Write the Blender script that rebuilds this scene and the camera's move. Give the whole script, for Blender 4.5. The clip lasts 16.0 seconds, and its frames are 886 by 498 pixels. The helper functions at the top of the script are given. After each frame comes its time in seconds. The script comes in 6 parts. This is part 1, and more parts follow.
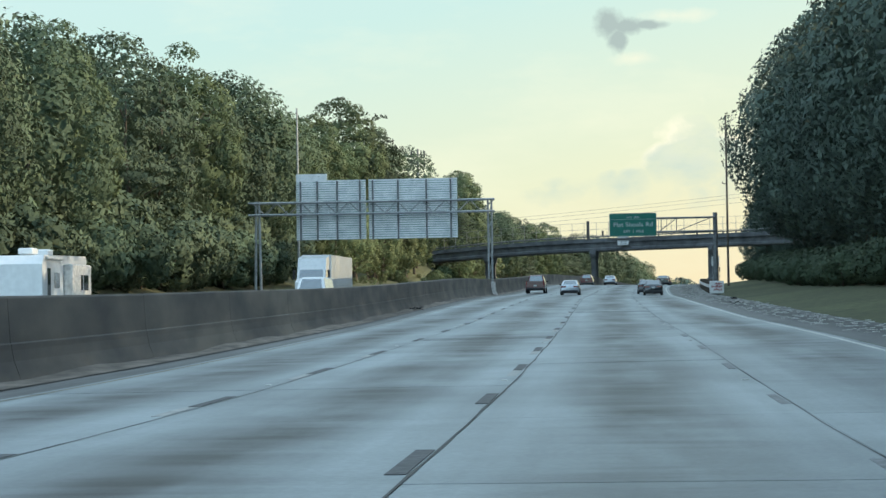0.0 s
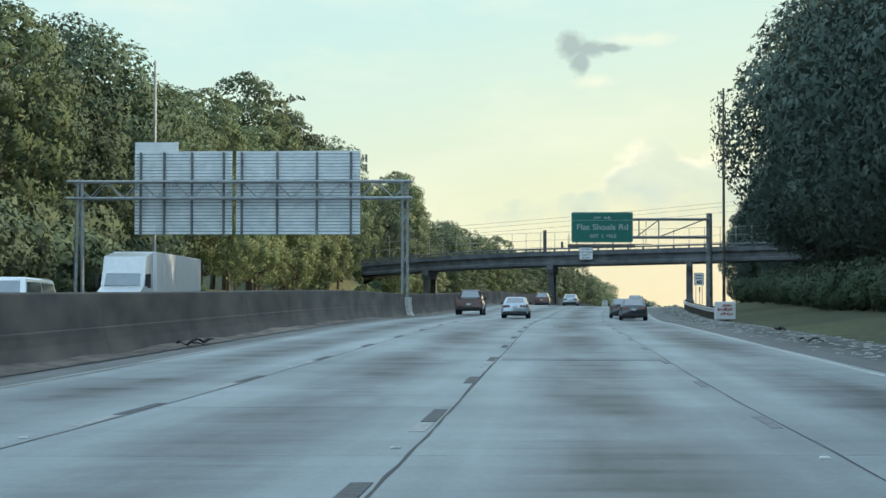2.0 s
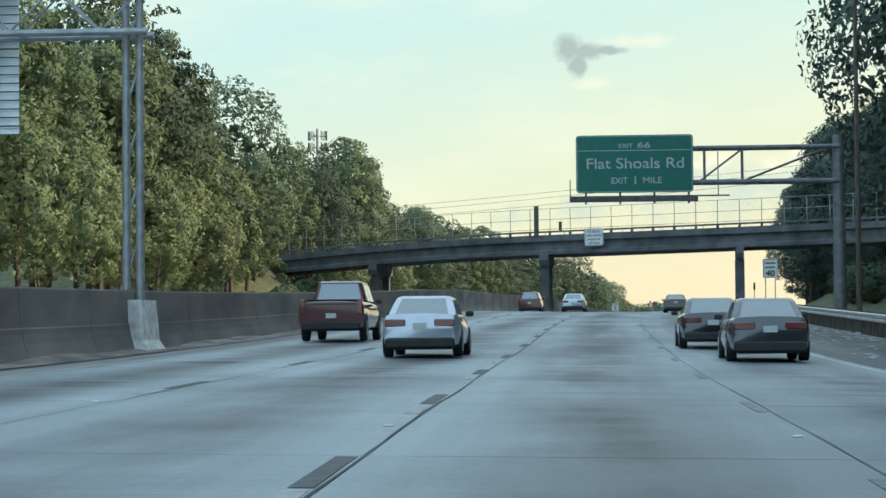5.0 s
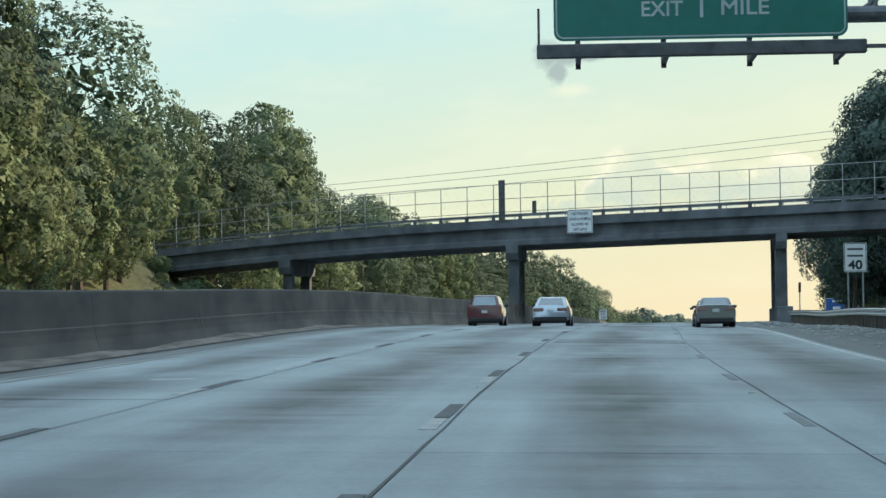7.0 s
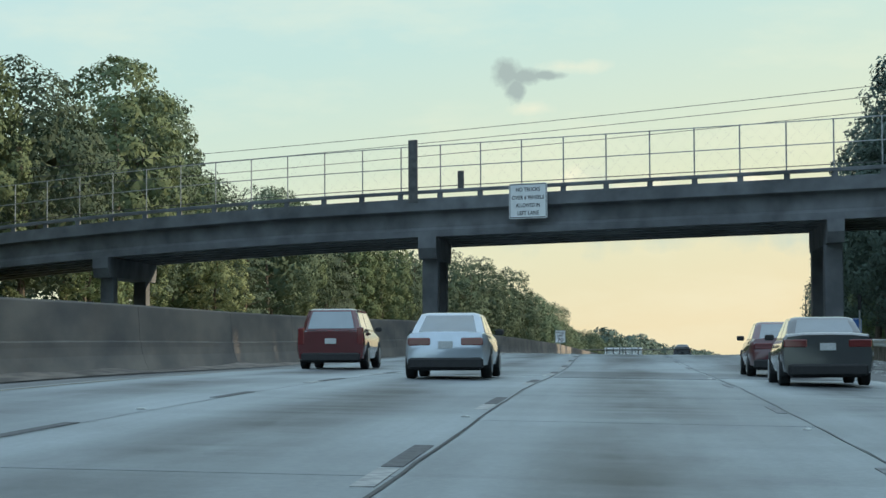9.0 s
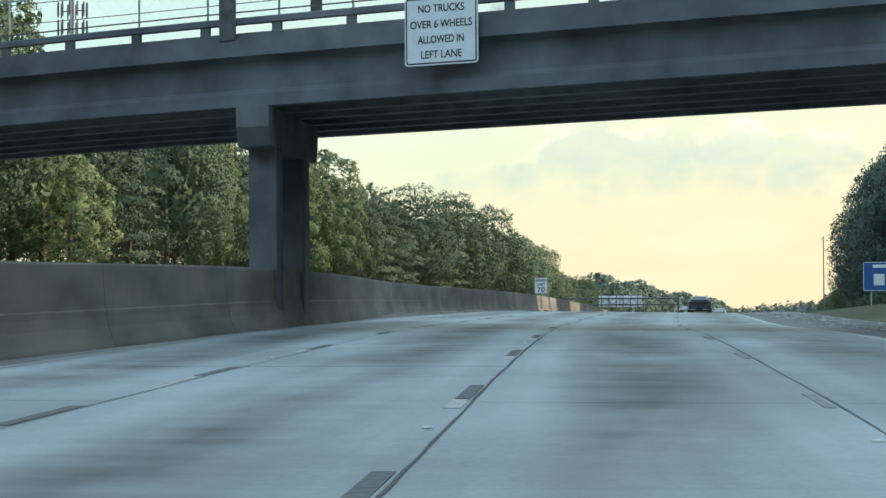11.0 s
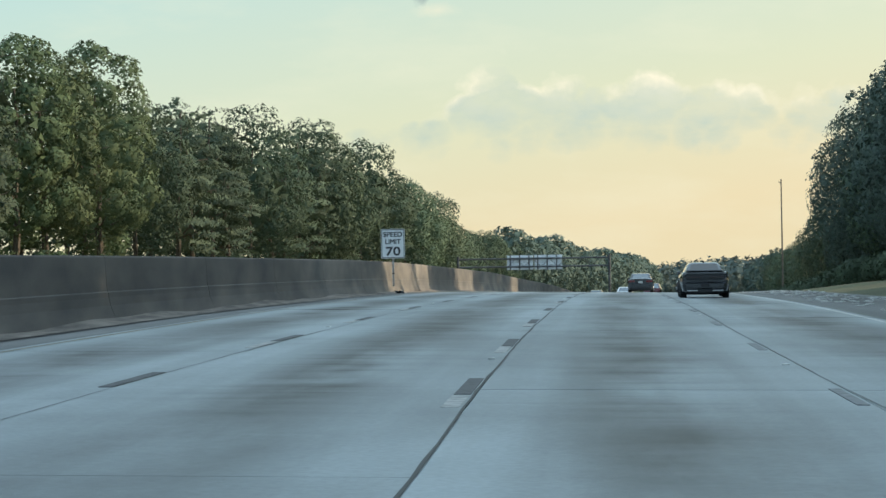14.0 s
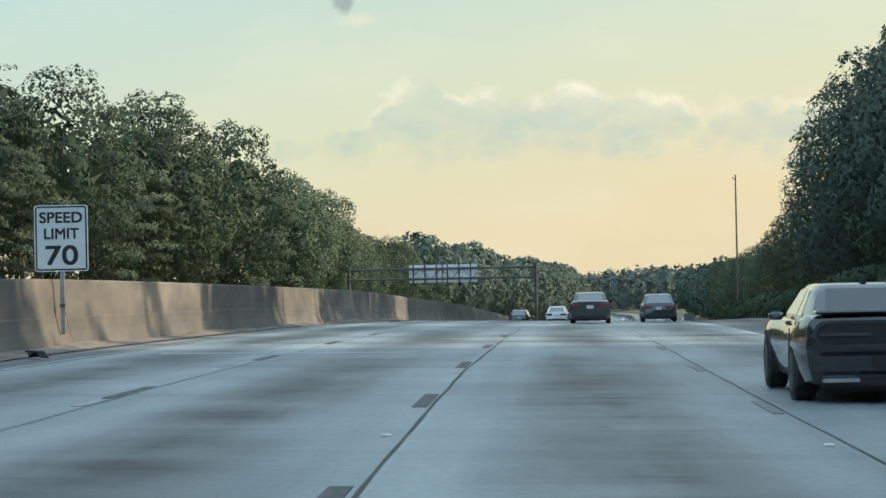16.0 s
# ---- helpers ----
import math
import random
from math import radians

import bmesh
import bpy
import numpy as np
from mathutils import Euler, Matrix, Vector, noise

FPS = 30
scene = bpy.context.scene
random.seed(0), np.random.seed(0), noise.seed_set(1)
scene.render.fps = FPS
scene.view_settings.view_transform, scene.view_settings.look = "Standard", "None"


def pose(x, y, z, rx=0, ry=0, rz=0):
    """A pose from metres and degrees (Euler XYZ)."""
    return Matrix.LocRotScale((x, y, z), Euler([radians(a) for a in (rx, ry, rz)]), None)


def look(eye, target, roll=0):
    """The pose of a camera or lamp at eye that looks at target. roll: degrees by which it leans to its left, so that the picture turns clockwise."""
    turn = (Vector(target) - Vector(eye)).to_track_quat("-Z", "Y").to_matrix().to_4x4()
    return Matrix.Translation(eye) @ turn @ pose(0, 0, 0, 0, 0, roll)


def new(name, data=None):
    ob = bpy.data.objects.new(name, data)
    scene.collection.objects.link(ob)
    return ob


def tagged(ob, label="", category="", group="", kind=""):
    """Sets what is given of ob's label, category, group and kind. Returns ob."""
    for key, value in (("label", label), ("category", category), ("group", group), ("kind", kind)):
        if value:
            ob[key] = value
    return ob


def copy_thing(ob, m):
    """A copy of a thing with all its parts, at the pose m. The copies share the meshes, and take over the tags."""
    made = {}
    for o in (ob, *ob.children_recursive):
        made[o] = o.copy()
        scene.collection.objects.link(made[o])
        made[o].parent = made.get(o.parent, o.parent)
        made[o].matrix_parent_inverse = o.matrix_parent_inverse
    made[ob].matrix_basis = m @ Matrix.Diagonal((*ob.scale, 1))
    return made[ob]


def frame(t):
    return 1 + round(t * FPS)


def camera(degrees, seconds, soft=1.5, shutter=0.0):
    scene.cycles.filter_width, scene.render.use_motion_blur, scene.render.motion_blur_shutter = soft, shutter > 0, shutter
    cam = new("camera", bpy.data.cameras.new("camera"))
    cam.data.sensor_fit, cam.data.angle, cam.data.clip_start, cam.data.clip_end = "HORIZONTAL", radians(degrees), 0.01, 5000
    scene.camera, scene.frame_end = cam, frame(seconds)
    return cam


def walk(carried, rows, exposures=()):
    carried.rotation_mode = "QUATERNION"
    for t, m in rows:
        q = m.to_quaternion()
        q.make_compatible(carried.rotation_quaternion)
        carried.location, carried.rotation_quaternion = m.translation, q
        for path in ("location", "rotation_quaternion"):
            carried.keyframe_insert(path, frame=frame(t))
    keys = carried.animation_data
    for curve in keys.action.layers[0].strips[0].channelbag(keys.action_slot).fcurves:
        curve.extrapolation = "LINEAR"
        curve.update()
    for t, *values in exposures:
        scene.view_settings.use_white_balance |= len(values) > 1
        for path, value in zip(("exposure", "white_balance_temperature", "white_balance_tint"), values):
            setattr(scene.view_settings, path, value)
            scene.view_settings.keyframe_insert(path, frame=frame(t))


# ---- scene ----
cam = camera(23.6, 16.0)
PATH = [
    (0, (0.557, -2.768, 1.439), (0.395, -0.775, 1.491), -0.9),
    (0.5, (0.551, 12.799, 1.436), (0.404, 14.793, 1.494), -1.0),
    (1, (0.29, 27.844, 1.556), (0.158, 29.839, 1.623), -0.7),
    (1.5, (0.171, 42.991, 1.69), (0.044, 44.986, 1.761), -0.3),
    (2, (0.094, 58.162, 1.765), (-0.029, 60.156, 1.835), 0.1),
    (2.5, (-0.002, 73.624, 1.91), (-0.122, 75.619, 1.976), 0.1),
    (3, (-0.178, 89.621, 2.11), (-0.294, 91.617, 2.175), 0.0),
    (3.5, (-0.222, 105.436, 2.33), (-0.337, 107.431, 2.397), -0.1),
    (4, (-0.298, 121.108, 2.5), (-0.416, 123.103, 2.574), -0.3),
    (6.5, (-0.291, 199.856, 3.381), (-0.414, 201.851, 3.454), -0.6),
    (7, (-0.187, 215.416, 3.623), (-0.291, 217.411, 3.703), -0.7),
    (7.5, (-0.035, 230.487, 3.923), (-0.122, 232.483, 4.018), -0.7),
    (8, (0.151, 245.217, 4.125), (0.078, 247.213, 4.233), -0.3),
    (10.5, (3.106, 315.627, 5.149), (3.05, 317.625, 5.205), -0.4),
    (11, (3.785, 330.323, 5.303), (3.725, 332.322, 5.347), -0.4),
    (11.5, (4.306, 345.825, 5.518), (4.255, 347.824, 5.551), -0.6),
    (12, (4.807, 361.313, 5.59), (4.773, 363.313, 5.616), -0.6),
    (12.5, (5.398, 376.985, 5.65), (5.38, 378.985, 5.674), -1.1),
    (13, (6.334, 392.34, 5.686), (6.329, 394.34, 5.707), -1.3),
    (13.5, (7.336, 407.414, 5.664), (7.344, 409.414, 5.68), -1.2),
    (14, (8.339, 422.792, 5.717), (8.362, 424.792, 5.72), -1.0),
    (14.5, (9.519, 437.823, 5.712), (9.558, 439.823, 5.702), -0.7),
    (15, (10.798, 452.732, 5.654), (10.852, 454.732, 5.642), -0.7),
    (15.5, (12.113, 467.904, 5.587), (12.186, 469.903, 5.586), -0.9),
    (16, (13.439, 482.996, 5.504), (13.534, 484.994, 5.515), -1.2),
]
walk(cam, [(t, look(eye, target, roll)) for t, eye, target, roll in PATH], [(0, 0.04), (4, 0.08), (6.5, 0.06), (8, -0.14), (10.5, 0.06), (11.4, 0.20), (12.5, 0.0), (14, -0.15), (16, -0.20)])

# ---- world, sun ----
SUN_AZ, SUN_EL = radians(78), radians(22)      # clockwise from +y, and above the horizon
world = bpy.data.worlds.new("sky")
scene.world = world
world.use_nodes = True


def sky_nodes():
    nt = world.node_tree
    nt.nodes.clear()
    N, L = nt.nodes.new, nt.links.new
    out, bg = N("ShaderNodeOutputWorld"), N("ShaderNodeBackground")
    sky = N("ShaderNodeTexSky")
    sky.sky_type, sky.sun_disc = "NISHITA", False
    sky.sun_elevation, sky.sun_rotation = SUN_EL, SUN_AZ
    sky.air_density, sky.dust_density, sky.ozone_density = 1.0, 3.0, 1.2
    geo, sep = N("ShaderNodeTexCoord"), N("ShaderNodeSeparateXYZ")
    L(geo.outputs["Generated"], sep.inputs[0])

    def m(op, a, b=None, clamp=False, c=None):
        n = N("ShaderNodeMath")
        n.operation, n.use_clamp = op, clamp
        for i, v in enumerate((a, b, c)):
            if v is None:
                continue
            if isinstance(v, (int, float)):
                n.inputs[i].default_value = v
            else:
                L(v, n.inputs[i])
        return n.outputs[0]

    depth = m("MAXIMUM", sep.outputs[1], 0.05)
    u, v = m("DIVIDE", sep.outputs[0], depth), m("DIVIDE", sep.outputs[2], depth)
    ahead = m("GREATER_THAN", sep.outputs[1], 0.06)
    uv = N("ShaderNodeCombineXYZ")
    L(u, uv.inputs[0]), L(v, uv.inputs[1])

    def noise_at(scale, detail, sx=1.0, sy=1.0, off=0.0, lift=0.0):
        mp, nz = N("ShaderNodeMapping"), N("ShaderNodeTexNoise")
        L(uv.outputs[0], mp.inputs[0])
        mp.inputs["Scale"].default_value, mp.inputs["Location"].default_value = (sx, sy, 1), (off, off + lift * sy, 0)
        nz.inputs["Scale"].default_value, nz.inputs["Detail"].default_value = scale, detail
        nz.inputs["Roughness"].default_value = 0.6
        L(mp.outputs[0], nz.inputs["Vector"])
        return nz.outputs[0]

    def blob(cu, cv, ru, rv):
        du, dv = m("DIVIDE", m("SUBTRACT", u, cu), ru), m("DIVIDE", m("SUBTRACT", v, cv), rv)
        r = m("SQRT", m("ADD", m("MULTIPLY", du, du), m("MULTIPLY", dv, dv)))
        return m("SUBTRACT", 1.0, r)

    def cloud(blobs, scale, rough, soft, off):
        d = blobs[0]
        for b in blobs[1:]:
            d = m("MAXIMUM", d, b)
        nz = m("SUBTRACT", noise_at(scale, 6, off=off), 0.5)
        d = m("ADD", d, m("MULTIPLY", nz, rough))
        return m("MULTIPLY", m("DIVIDE", d, soft, True), ahead)

    # a small grey scrap of cloud, and a wide low bank with a bright rim
    scrap = cloud([blob(-0.001, 0.1310, 0.0088, 0.0084), blob(0.007, 0.1296, 0.0110, 0.0050), blob(0.017, 0.1300, 0.0105, 0.0028), blob(0.003, 0.1232, 0.0056, 0.0078)], 150, 0.95, 0.55, 3.1)
    puff = cloud([blob(0.030, 0.134, 0.022, 0.004), blob(0.010, 0.114, 0.012, 0.004)], 70, 1.5, 1.2, 8.3)
    # the bank's upper edge along the horizon: direction, height
    edge = N("ShaderNodeValToRGB")
    edge.color_ramp.interpolation = "B_SPLINE"
    L(m("DIVIDE", m("ADD", u, 0.035), 0.275, True), edge.inputs[0])
    line = [(-0.035, 0.052), (-0.022, 0.062), (0.004, 0.071), (0.018, 0.081), (0.034, 0.089), (0.044, 0.096), (0.056, 0.084), (0.072, 0.077), (0.095, 0.079), (0.109, 0.087), (0.122, 0.080),
            (0.136, 0.080), (0.153, 0.073), (0.170, 0.085), (0.188, 0.069), (0.212, 0.081), (0.240, 0.078)]
    e = edge.color_ramp.elements
    while len(e) < len(line):
        e.new(0.5)
    for k, (du, dv) in enumerate(line):
        e[k].position = (du + 0.035) / 0.275
        g = (dv - 0.04) / 0.06
        e[k].color = (g, g, g, 1)

    def domes(scale, off):
        """Rounded heads, as on a heaped cloud."""
        mp, vo, warp = N("ShaderNodeMapping"), N("ShaderNodeTexVoronoi"), N("ShaderNodeVectorMath")
        warp.operation = "MULTIPLY_ADD"
        nz = N("ShaderNodeTexNoise")
        nz.inputs["Scale"].default_value, nz.inputs["Detail"].default_value = scale * 1.7, 4
        L(uv.outputs[0], nz.inputs["Vector"]), L(nz.outputs["Color"], warp.inputs[0]), L(uv.outputs[0], warp.inputs[2])
        warp.inputs[1].default_value = (0.5 / scale, 0.5 / scale, 0)
        L(warp.outputs[0], mp.inputs[0])
        mp.inputs["Location"].default_value, mp.inputs["Scale"].default_value = (off, off * 0.6, 0), (1, 1.25, 1)
        vo.inputs["Scale"].default_value = scale
        L(mp.outputs[0], vo.inputs["Vector"])
        return m("SUBTRACT", 0.55, m("MULTIPLY", vo.outputs["Distance"], vo.outputs["Distance"]))

    heads, knobs = domes(38, 1.3), domes(95, 4.1)
    lumps = m("ADD", m("MULTIPLY", heads, 0.017), m("ADD", m("MULTIPLY", knobs, 0.007), m("MULTIPLY", m("SUBTRACT", noise_at(150, 7, 1.0, 1.0, 4.2), 0.5), 0.007)))
    lumps = m("SUBTRACT", lumps, 0.009)
    under = m("SUBTRACT", m("ADD", m("ADD", m("MULTIPLY", edge.outputs[0], 0.06), 0.04), lumps), v)      # depth below the edge
    foot = m("DIVIDE", m("SUBTRACT", m("ADD", v, m("MULTIPLY", lumps, 1.2)), 0.043), 0.018, True)
    inner = m("ADD", m("MULTIPLY", m("DIVIDE", m("SUBTRACT", noise_at(26, 7, 1.0, 2.2, 6.6), 0.36), 0.26, True), 0.65), 0.35)
    bank = m("MULTIPLY", m("MULTIPLY", m("MULTIPLY", m("DIVIDE", under, 0.0075, True), foot), inner), ahead)
    lit = m("SUBTRACT", 1.0, m("DIVIDE", m("ABSOLUTE", m("SUBTRACT", under, 0.0036)), 0.0062), True)
    rim = m("MULTIPLY", m("MULTIPLY", m("MULTIPLY", lit, m("DIVIDE", m("SUBTRACT", v, 0.060), 0.016, True)), m("DIVIDE", m("SUBTRACT", noise_at(34, 5, 1.0, 1.0, 9.2), 0.40), 0.22, True)), ahead)
    veil = m("MULTIPLY", m("DIVIDE", m("SUBTRACT", noise_at(9, 5, 1.0, 3.0, 5.0), 0.47), 0.3, True), ahead)

    def mix(fac, a, col, mul=1.0):
        n = N("ShaderNodeMix")
        n.data_type = "RGBA"
        L(m("MULTIPLY", fac, mul), n.inputs["Factor"]), L(a, n.inputs["A"])
        n.inputs["B"].default_value = (*col, 1)
        return n.outputs["Result"]

    col = sky.outputs[0]
    haze = N("ShaderNodeMix")
    haze.data_type = "RGBA"
    haze.inputs["Factor"].default_value = HAZE
    L(col, haze.inputs["A"])
    # thin high cloud: a pale veil, greener above and warm towards the horizon and the sun
    ramp = N("ShaderNodeValToRGB")
    behind = m("MULTIPLY", m("SUBTRACT", 1.0, sep.outputs[1]), 0.13)
    L(m("ADD", behind, m("ADD", m("MULTIPLY", sep.outputs[2], 1.3), m("MULTIPLY", sep.outputs[0], -0.22))), ramp.inputs[0])
    e = ramp.color_ramp.elements
    e[0].position, e[0].color = 0.0, (*(c * VEIL for c in (1.0, 0.86, 0.55)), 1)
    # the overhead end is raised, as added fill for road and trees
    e[1].position, e[1].color = 0.62, (*(c * VEIL for c in (0.58, 0.82, 1.02)), 1)
    for at, c3 in ((0.08, (0.86, 0.90, 0.64)), (0.20, (0.62, 0.86, 0.80))):
        mid = e.new(at)
        mid.color = (*(c * VEIL for c in c3), 1)
    L(ramp.outputs[0], haze.inputs["B"])
    col = haze.outputs["Result"]
    V = VEIL
    # added fill: the unseen sky behind the camera is brightened
    back = N("ShaderNodeMix")
    back.data_type, back.blend_type = "RGBA", "MULTIPLY"
    back.inputs["Factor"].default_value = 1.0
    lift = N("ShaderNodeCombineXYZ")
    away = m("MULTIPLY", m("SUBTRACT", 1.0, sep.outputs[1]), 0.5)
    away = m("MULTIPLY", away, m("SUBTRACT", 2.0, away))
    for k, gain in enumerate((0.34, 0.40, 0.44)):
        L(m("ADD", 1.0, m("MULTIPLY", away, gain)), lift.inputs[k])
    L(col, back.inputs["A"]), L(lift.outputs[0], back.inputs["B"])
    col = back.outputs["Result"]
    col = mix(veil, col, (V * 0.95, V * 0.93, V * 0.70), 0.35)
    pale = m("MULTIPLY", m("MULTIPLY", bank, m("DIVIDE", m("ADD", heads, m("MULTIPLY", knobs, 0.5)), 0.75, True)), m("DIVIDE", m("SUBTRACT", v, 0.055), 0.03, True))
    col = mix(bank, col, (V * 0.54, V * 0.66, V * 0.58), 0.95)
    col = mix(pale, col, (V * 1.0, V * 0.95, V * 0.72), 0.78)
    col = mix(rim, col, (V * 1.10, V * 1.02, V * 0.78), 0.85)
    col = mix(puff, col, (V * 0.98, V * 0.92, V * 0.70), 0.6)
    col = mix(scrap, col, (V * 0.40, V * 0.49, V * 0.47), 0.95)
    L(col, bg.inputs[0])
    bg.inputs[1].default_value = SKY
    L(bg.outputs[0], out.inputs[0])


HAZE, VEIL, SKY = 0.85, 11.0, 0.10
sky_nodes()
sun_data = bpy.data.lights.new("sun", "SUN")
sun_data.energy, sun_data.angle, sun_data.color = 5.5, radians(0.6), (1.0, 0.84, 0.60)
sun = new("sun", sun_data)
sun.matrix_world = look((0, 0, 0), (-math.sin(SUN_AZ) * math.cos(SUN_EL), -math.cos(SUN_AZ) * math.cos(SUN_EL), -math.sin(SUN_EL)))


# ---- plan of the road ----
def lerp_table(table):
    ys, vs = np.array([r[0] for r in table], float), np.array([r[1] for r in table], float)
    fine = np.arange(ys[0], ys[-1], 4.0)
    raw = np.interp(fine, ys, vs)
    kernel = np.hanning(11)
    kernel /= kernel.sum()
    pad = 5
    ext = np.r_[raw[0] + (raw[1] - raw[0]) * np.arange(-pad, 0), raw, raw[-1] + (raw[-1] - raw[-2]) * np.arange(1, pad + 1)]
    smooth = np.convolve(ext, kernel, "valid")
    return lambda y: float(np.interp(y, fine, smooth))


ROAD_Z = lerp_table([(-700, -4), (-300, -2), (-60, -0.185), (-3, 0.057), (28, 0.053), (58, 0.369), (90, 0.644), (121, 1.086), (150, 1.498), (175, 1.817), (200, 1.994), (222, 2.294),
                     (245, 2.756), (267, 3.12), (290, 3.595), (316, 3.867), (338, 3.89), (361, 4.198), (385, 4.342), (410, 4.196), (438, 4.193), (460, 4.138), (483, 4.034),
                     (510, 3.745), (535, 3.397), (560, 2.923), (600, 2.053), (660, 0.045), (735, -3.428), (900, -9.5), (1000, -12), (1150, -15.6), (1250, -17.8), (1400, -21.0),
                     (1600, -24), (1800, -26), (2200, -30), (2600, -36), (4500, -70)])
ROAD_X = lerp_table([(-700, 0.8), (-60, 0.808), (10, 0.791), (40, 0.677), (70, 0.503), (100, 0.251), (130, 0.041), (160, -0.143), (190, -0.083), (220, 0.269), (250, 0.698),
                     (280, 1.571), (310, 3.073), (340, 4.677), (370, 5.979), (400, 7.438), (430, 9.609), (460, 11.993), (490, 14.672), (520, 17.499), (560, 21.739), (620, 29.13),
                     (735, 46.634), (800, 58.361), (860, 70), (950, 86), (1100, 110), (1250, 131), (1350, 143), (1450, 150), (1600, 152), (1800, 140), (2200, 85), (4500, -450)])
# how far the carriageway tips up towards the median, metres a metre
CROSS = lerp_table([(-700, 0), (10, 0.0005), (50, -0.0128), (90, -0.0037), (130, 0.0058), (170, 0.0137), (210, 0.0163), (250, 0.0104), (290, 0.0236), (330, 0.018), (370, -0.0002),
                    (410, 0.0184), (450, 0.0151), (490, 0.0141), (530, 0.0193), (600, 0.0209), (760, 0), (4500, 0)])


def tip(s, y):
    """The rise of the tipped carriageway over its reference line."""
    if not -12.6 < s < 10.0:
        return 0.0
    return -CROSS(y) * s * max(0.0, min(1.0, (10.0 - s) / 4.0))


def road_dir(y):
    return math.atan2(ROAD_X(y + 2) - ROAD_X(y - 2), 4.0)


def on_road(s, y, up=0.0):
    """The place s metres to the right of the reference line at y."""
    a = road_dir(y)
    return Vector((ROAD_X(y) + s * math.cos(a), y - s * math.sin(a), ROAD_Z(y) + tip(s, y) + up))


def at_road(s, y, up=0.0, turn=0.0):
    """A pose on the road, facing along it."""
    p = on_road(s, y, up)
    return pose(p.x, p.y, p.z, 0, 0, -math.degrees(road_dir(y)) + turn)


# ---- mesh tools ----
class Mesh:
    def __init__(self):
        self.v, self.f, self.uv = [], [], {}

    def add(self, verts, faces):
        n = len(self.v)
        self.v += [tuple(p) for p in verts]
        self.f += [tuple(n + i for i in face) for face in faces]
        return self

    def box(self, x0, x1, y0, y1, z0, z1, c=0.0):
        """A box, its upright and top edges cut back by c."""
        if c <= 0:
            vs = [(x, y, z) for z in (z0, z1) for y in (y0, y1) for x in (x0, x1)]
            return self.add(vs, [(0, 2, 3, 1), (4, 5, 7, 6), (0, 1, 5, 4), (1, 3, 7, 5), (3, 2, 6, 7), (2, 0, 4, 6)])
        rings = []
        for z, k in ((z0, c), (z0 + c, 0), (z1 - c, 0), (z1, c)):
            a, b, p, q = x0 + k, x1 - k, y0 + k, y1 - k
            rings.append([(a + c, p, z), (b - c, p, z), (b, p + c, z), (b, q - c, z), (b - c, q, z), (a + c, q, z), (a, q - c, z), (a, p + c, z)])
        return self.loft(rings)

    def loft(self, rings, cap=True, close=True):
        n, k, base = len(rings[0]), len(rings), len(self.v)
        self.v += [tuple(p) for r in rings for p in r]
        for i in range(k - 1):
            for j in range(n if close else n - 1):
                a, b = base + i * n + j, base + i * n + (j + 1) % n
                self.f.append((a, b, b + n, a + n))
        if cap and close:
            self.f.append(tuple(base + j for j in reversed(range(n))))
            self.f.append(tuple(base + (k - 1) * n + j for j in range(n)))
        return self

    def tube(self, a, b, r0, r1=None, n=8, cap=True):
        a, b = Vector(a), Vector(b)
        r1 = r0 if r1 is None else r1
        d = (b - a).normalized()
        e = d.orthogonal().normalized()
        g = d.cross(e)
        rings = [[p + (e * math.cos(t) + g * math.sin(t)) * r for t in (2 * math.pi * i / n for i in range(n))] for p, r in ((a, r0), (b, r1))]
        return self.loft(rings, cap)

    def bar(self, a, b, w, h):
        """A square bar from a to b, w across and h high."""
        a, b = Vector(a), Vector(b)
        d = (b - a).normalized()
        e = d.cross(Vector((0, 0, 1)))
        e = e.normalized() if e.length > 1e-4 else Vector((1, 0, 0))
        g = e.cross(d)
        k = [(-w / 2, -h / 2), (w / 2, -h / 2), (w / 2, h / 2), (-w / 2, h / 2)]
        return self.loft([[p + e * i + g * j for i, j in k] for p in (a, b)])

    def prism(self, outline, axis, lo, hi):
        """An outline of pairs pushed along an axis: 'x' takes (y, z), 'y' takes (x, z), 'z' takes (x, y)."""
        put = {"x": lambda p, t: (t, p[0], p[1]), "y": lambda p, t: (p[0], t, p[1]), "z": lambda p, t: (p[0], p[1], t)}[axis]
        return self.loft([[put(p, t) for p in outline] for t in (lo, hi)])

    def turned(self, m):
        self.v = [tuple(m @ Vector(p)) for p in self.v]
        return self

    def data(self, name, material, smooth=False):
        me = bpy.data.meshes.new(name)
        me.from_pydata(self.v, [], self.f)
        me.materials.append(material)
        bm = bmesh.new()
        bm.from_mesh(me)
        bmesh.ops.recalc_face_normals(bm, faces=bm.faces)
        bm.to_mesh(me)
        bm.free()
        if smooth:
            me.shade_smooth()
            me.set_sharp_from_angle(angle=radians(35))
        return me


def part(name, mesh, material, parent, label="", smooth=False):
    ob = new(name, mesh.data(name, material, smooth) if isinstance(mesh, Mesh) else mesh)
    ob.parent = parent
    return tagged(ob, label) if label else ob


def thing(name, label, category, m=None, group="", kind=""):
    ob = tagged(new(name), label, category, group, kind)
    if m is not None:
        ob.matrix_basis = m
    return ob


def solid(name, mesh, material, label, category="", m=None, kind="structure", smooth=False, group=""):
    ob = tagged(new(name, mesh.data(name, material, smooth)), label, category, group, kind)
    if m is not None:
        ob.matrix_basis = m
    return ob


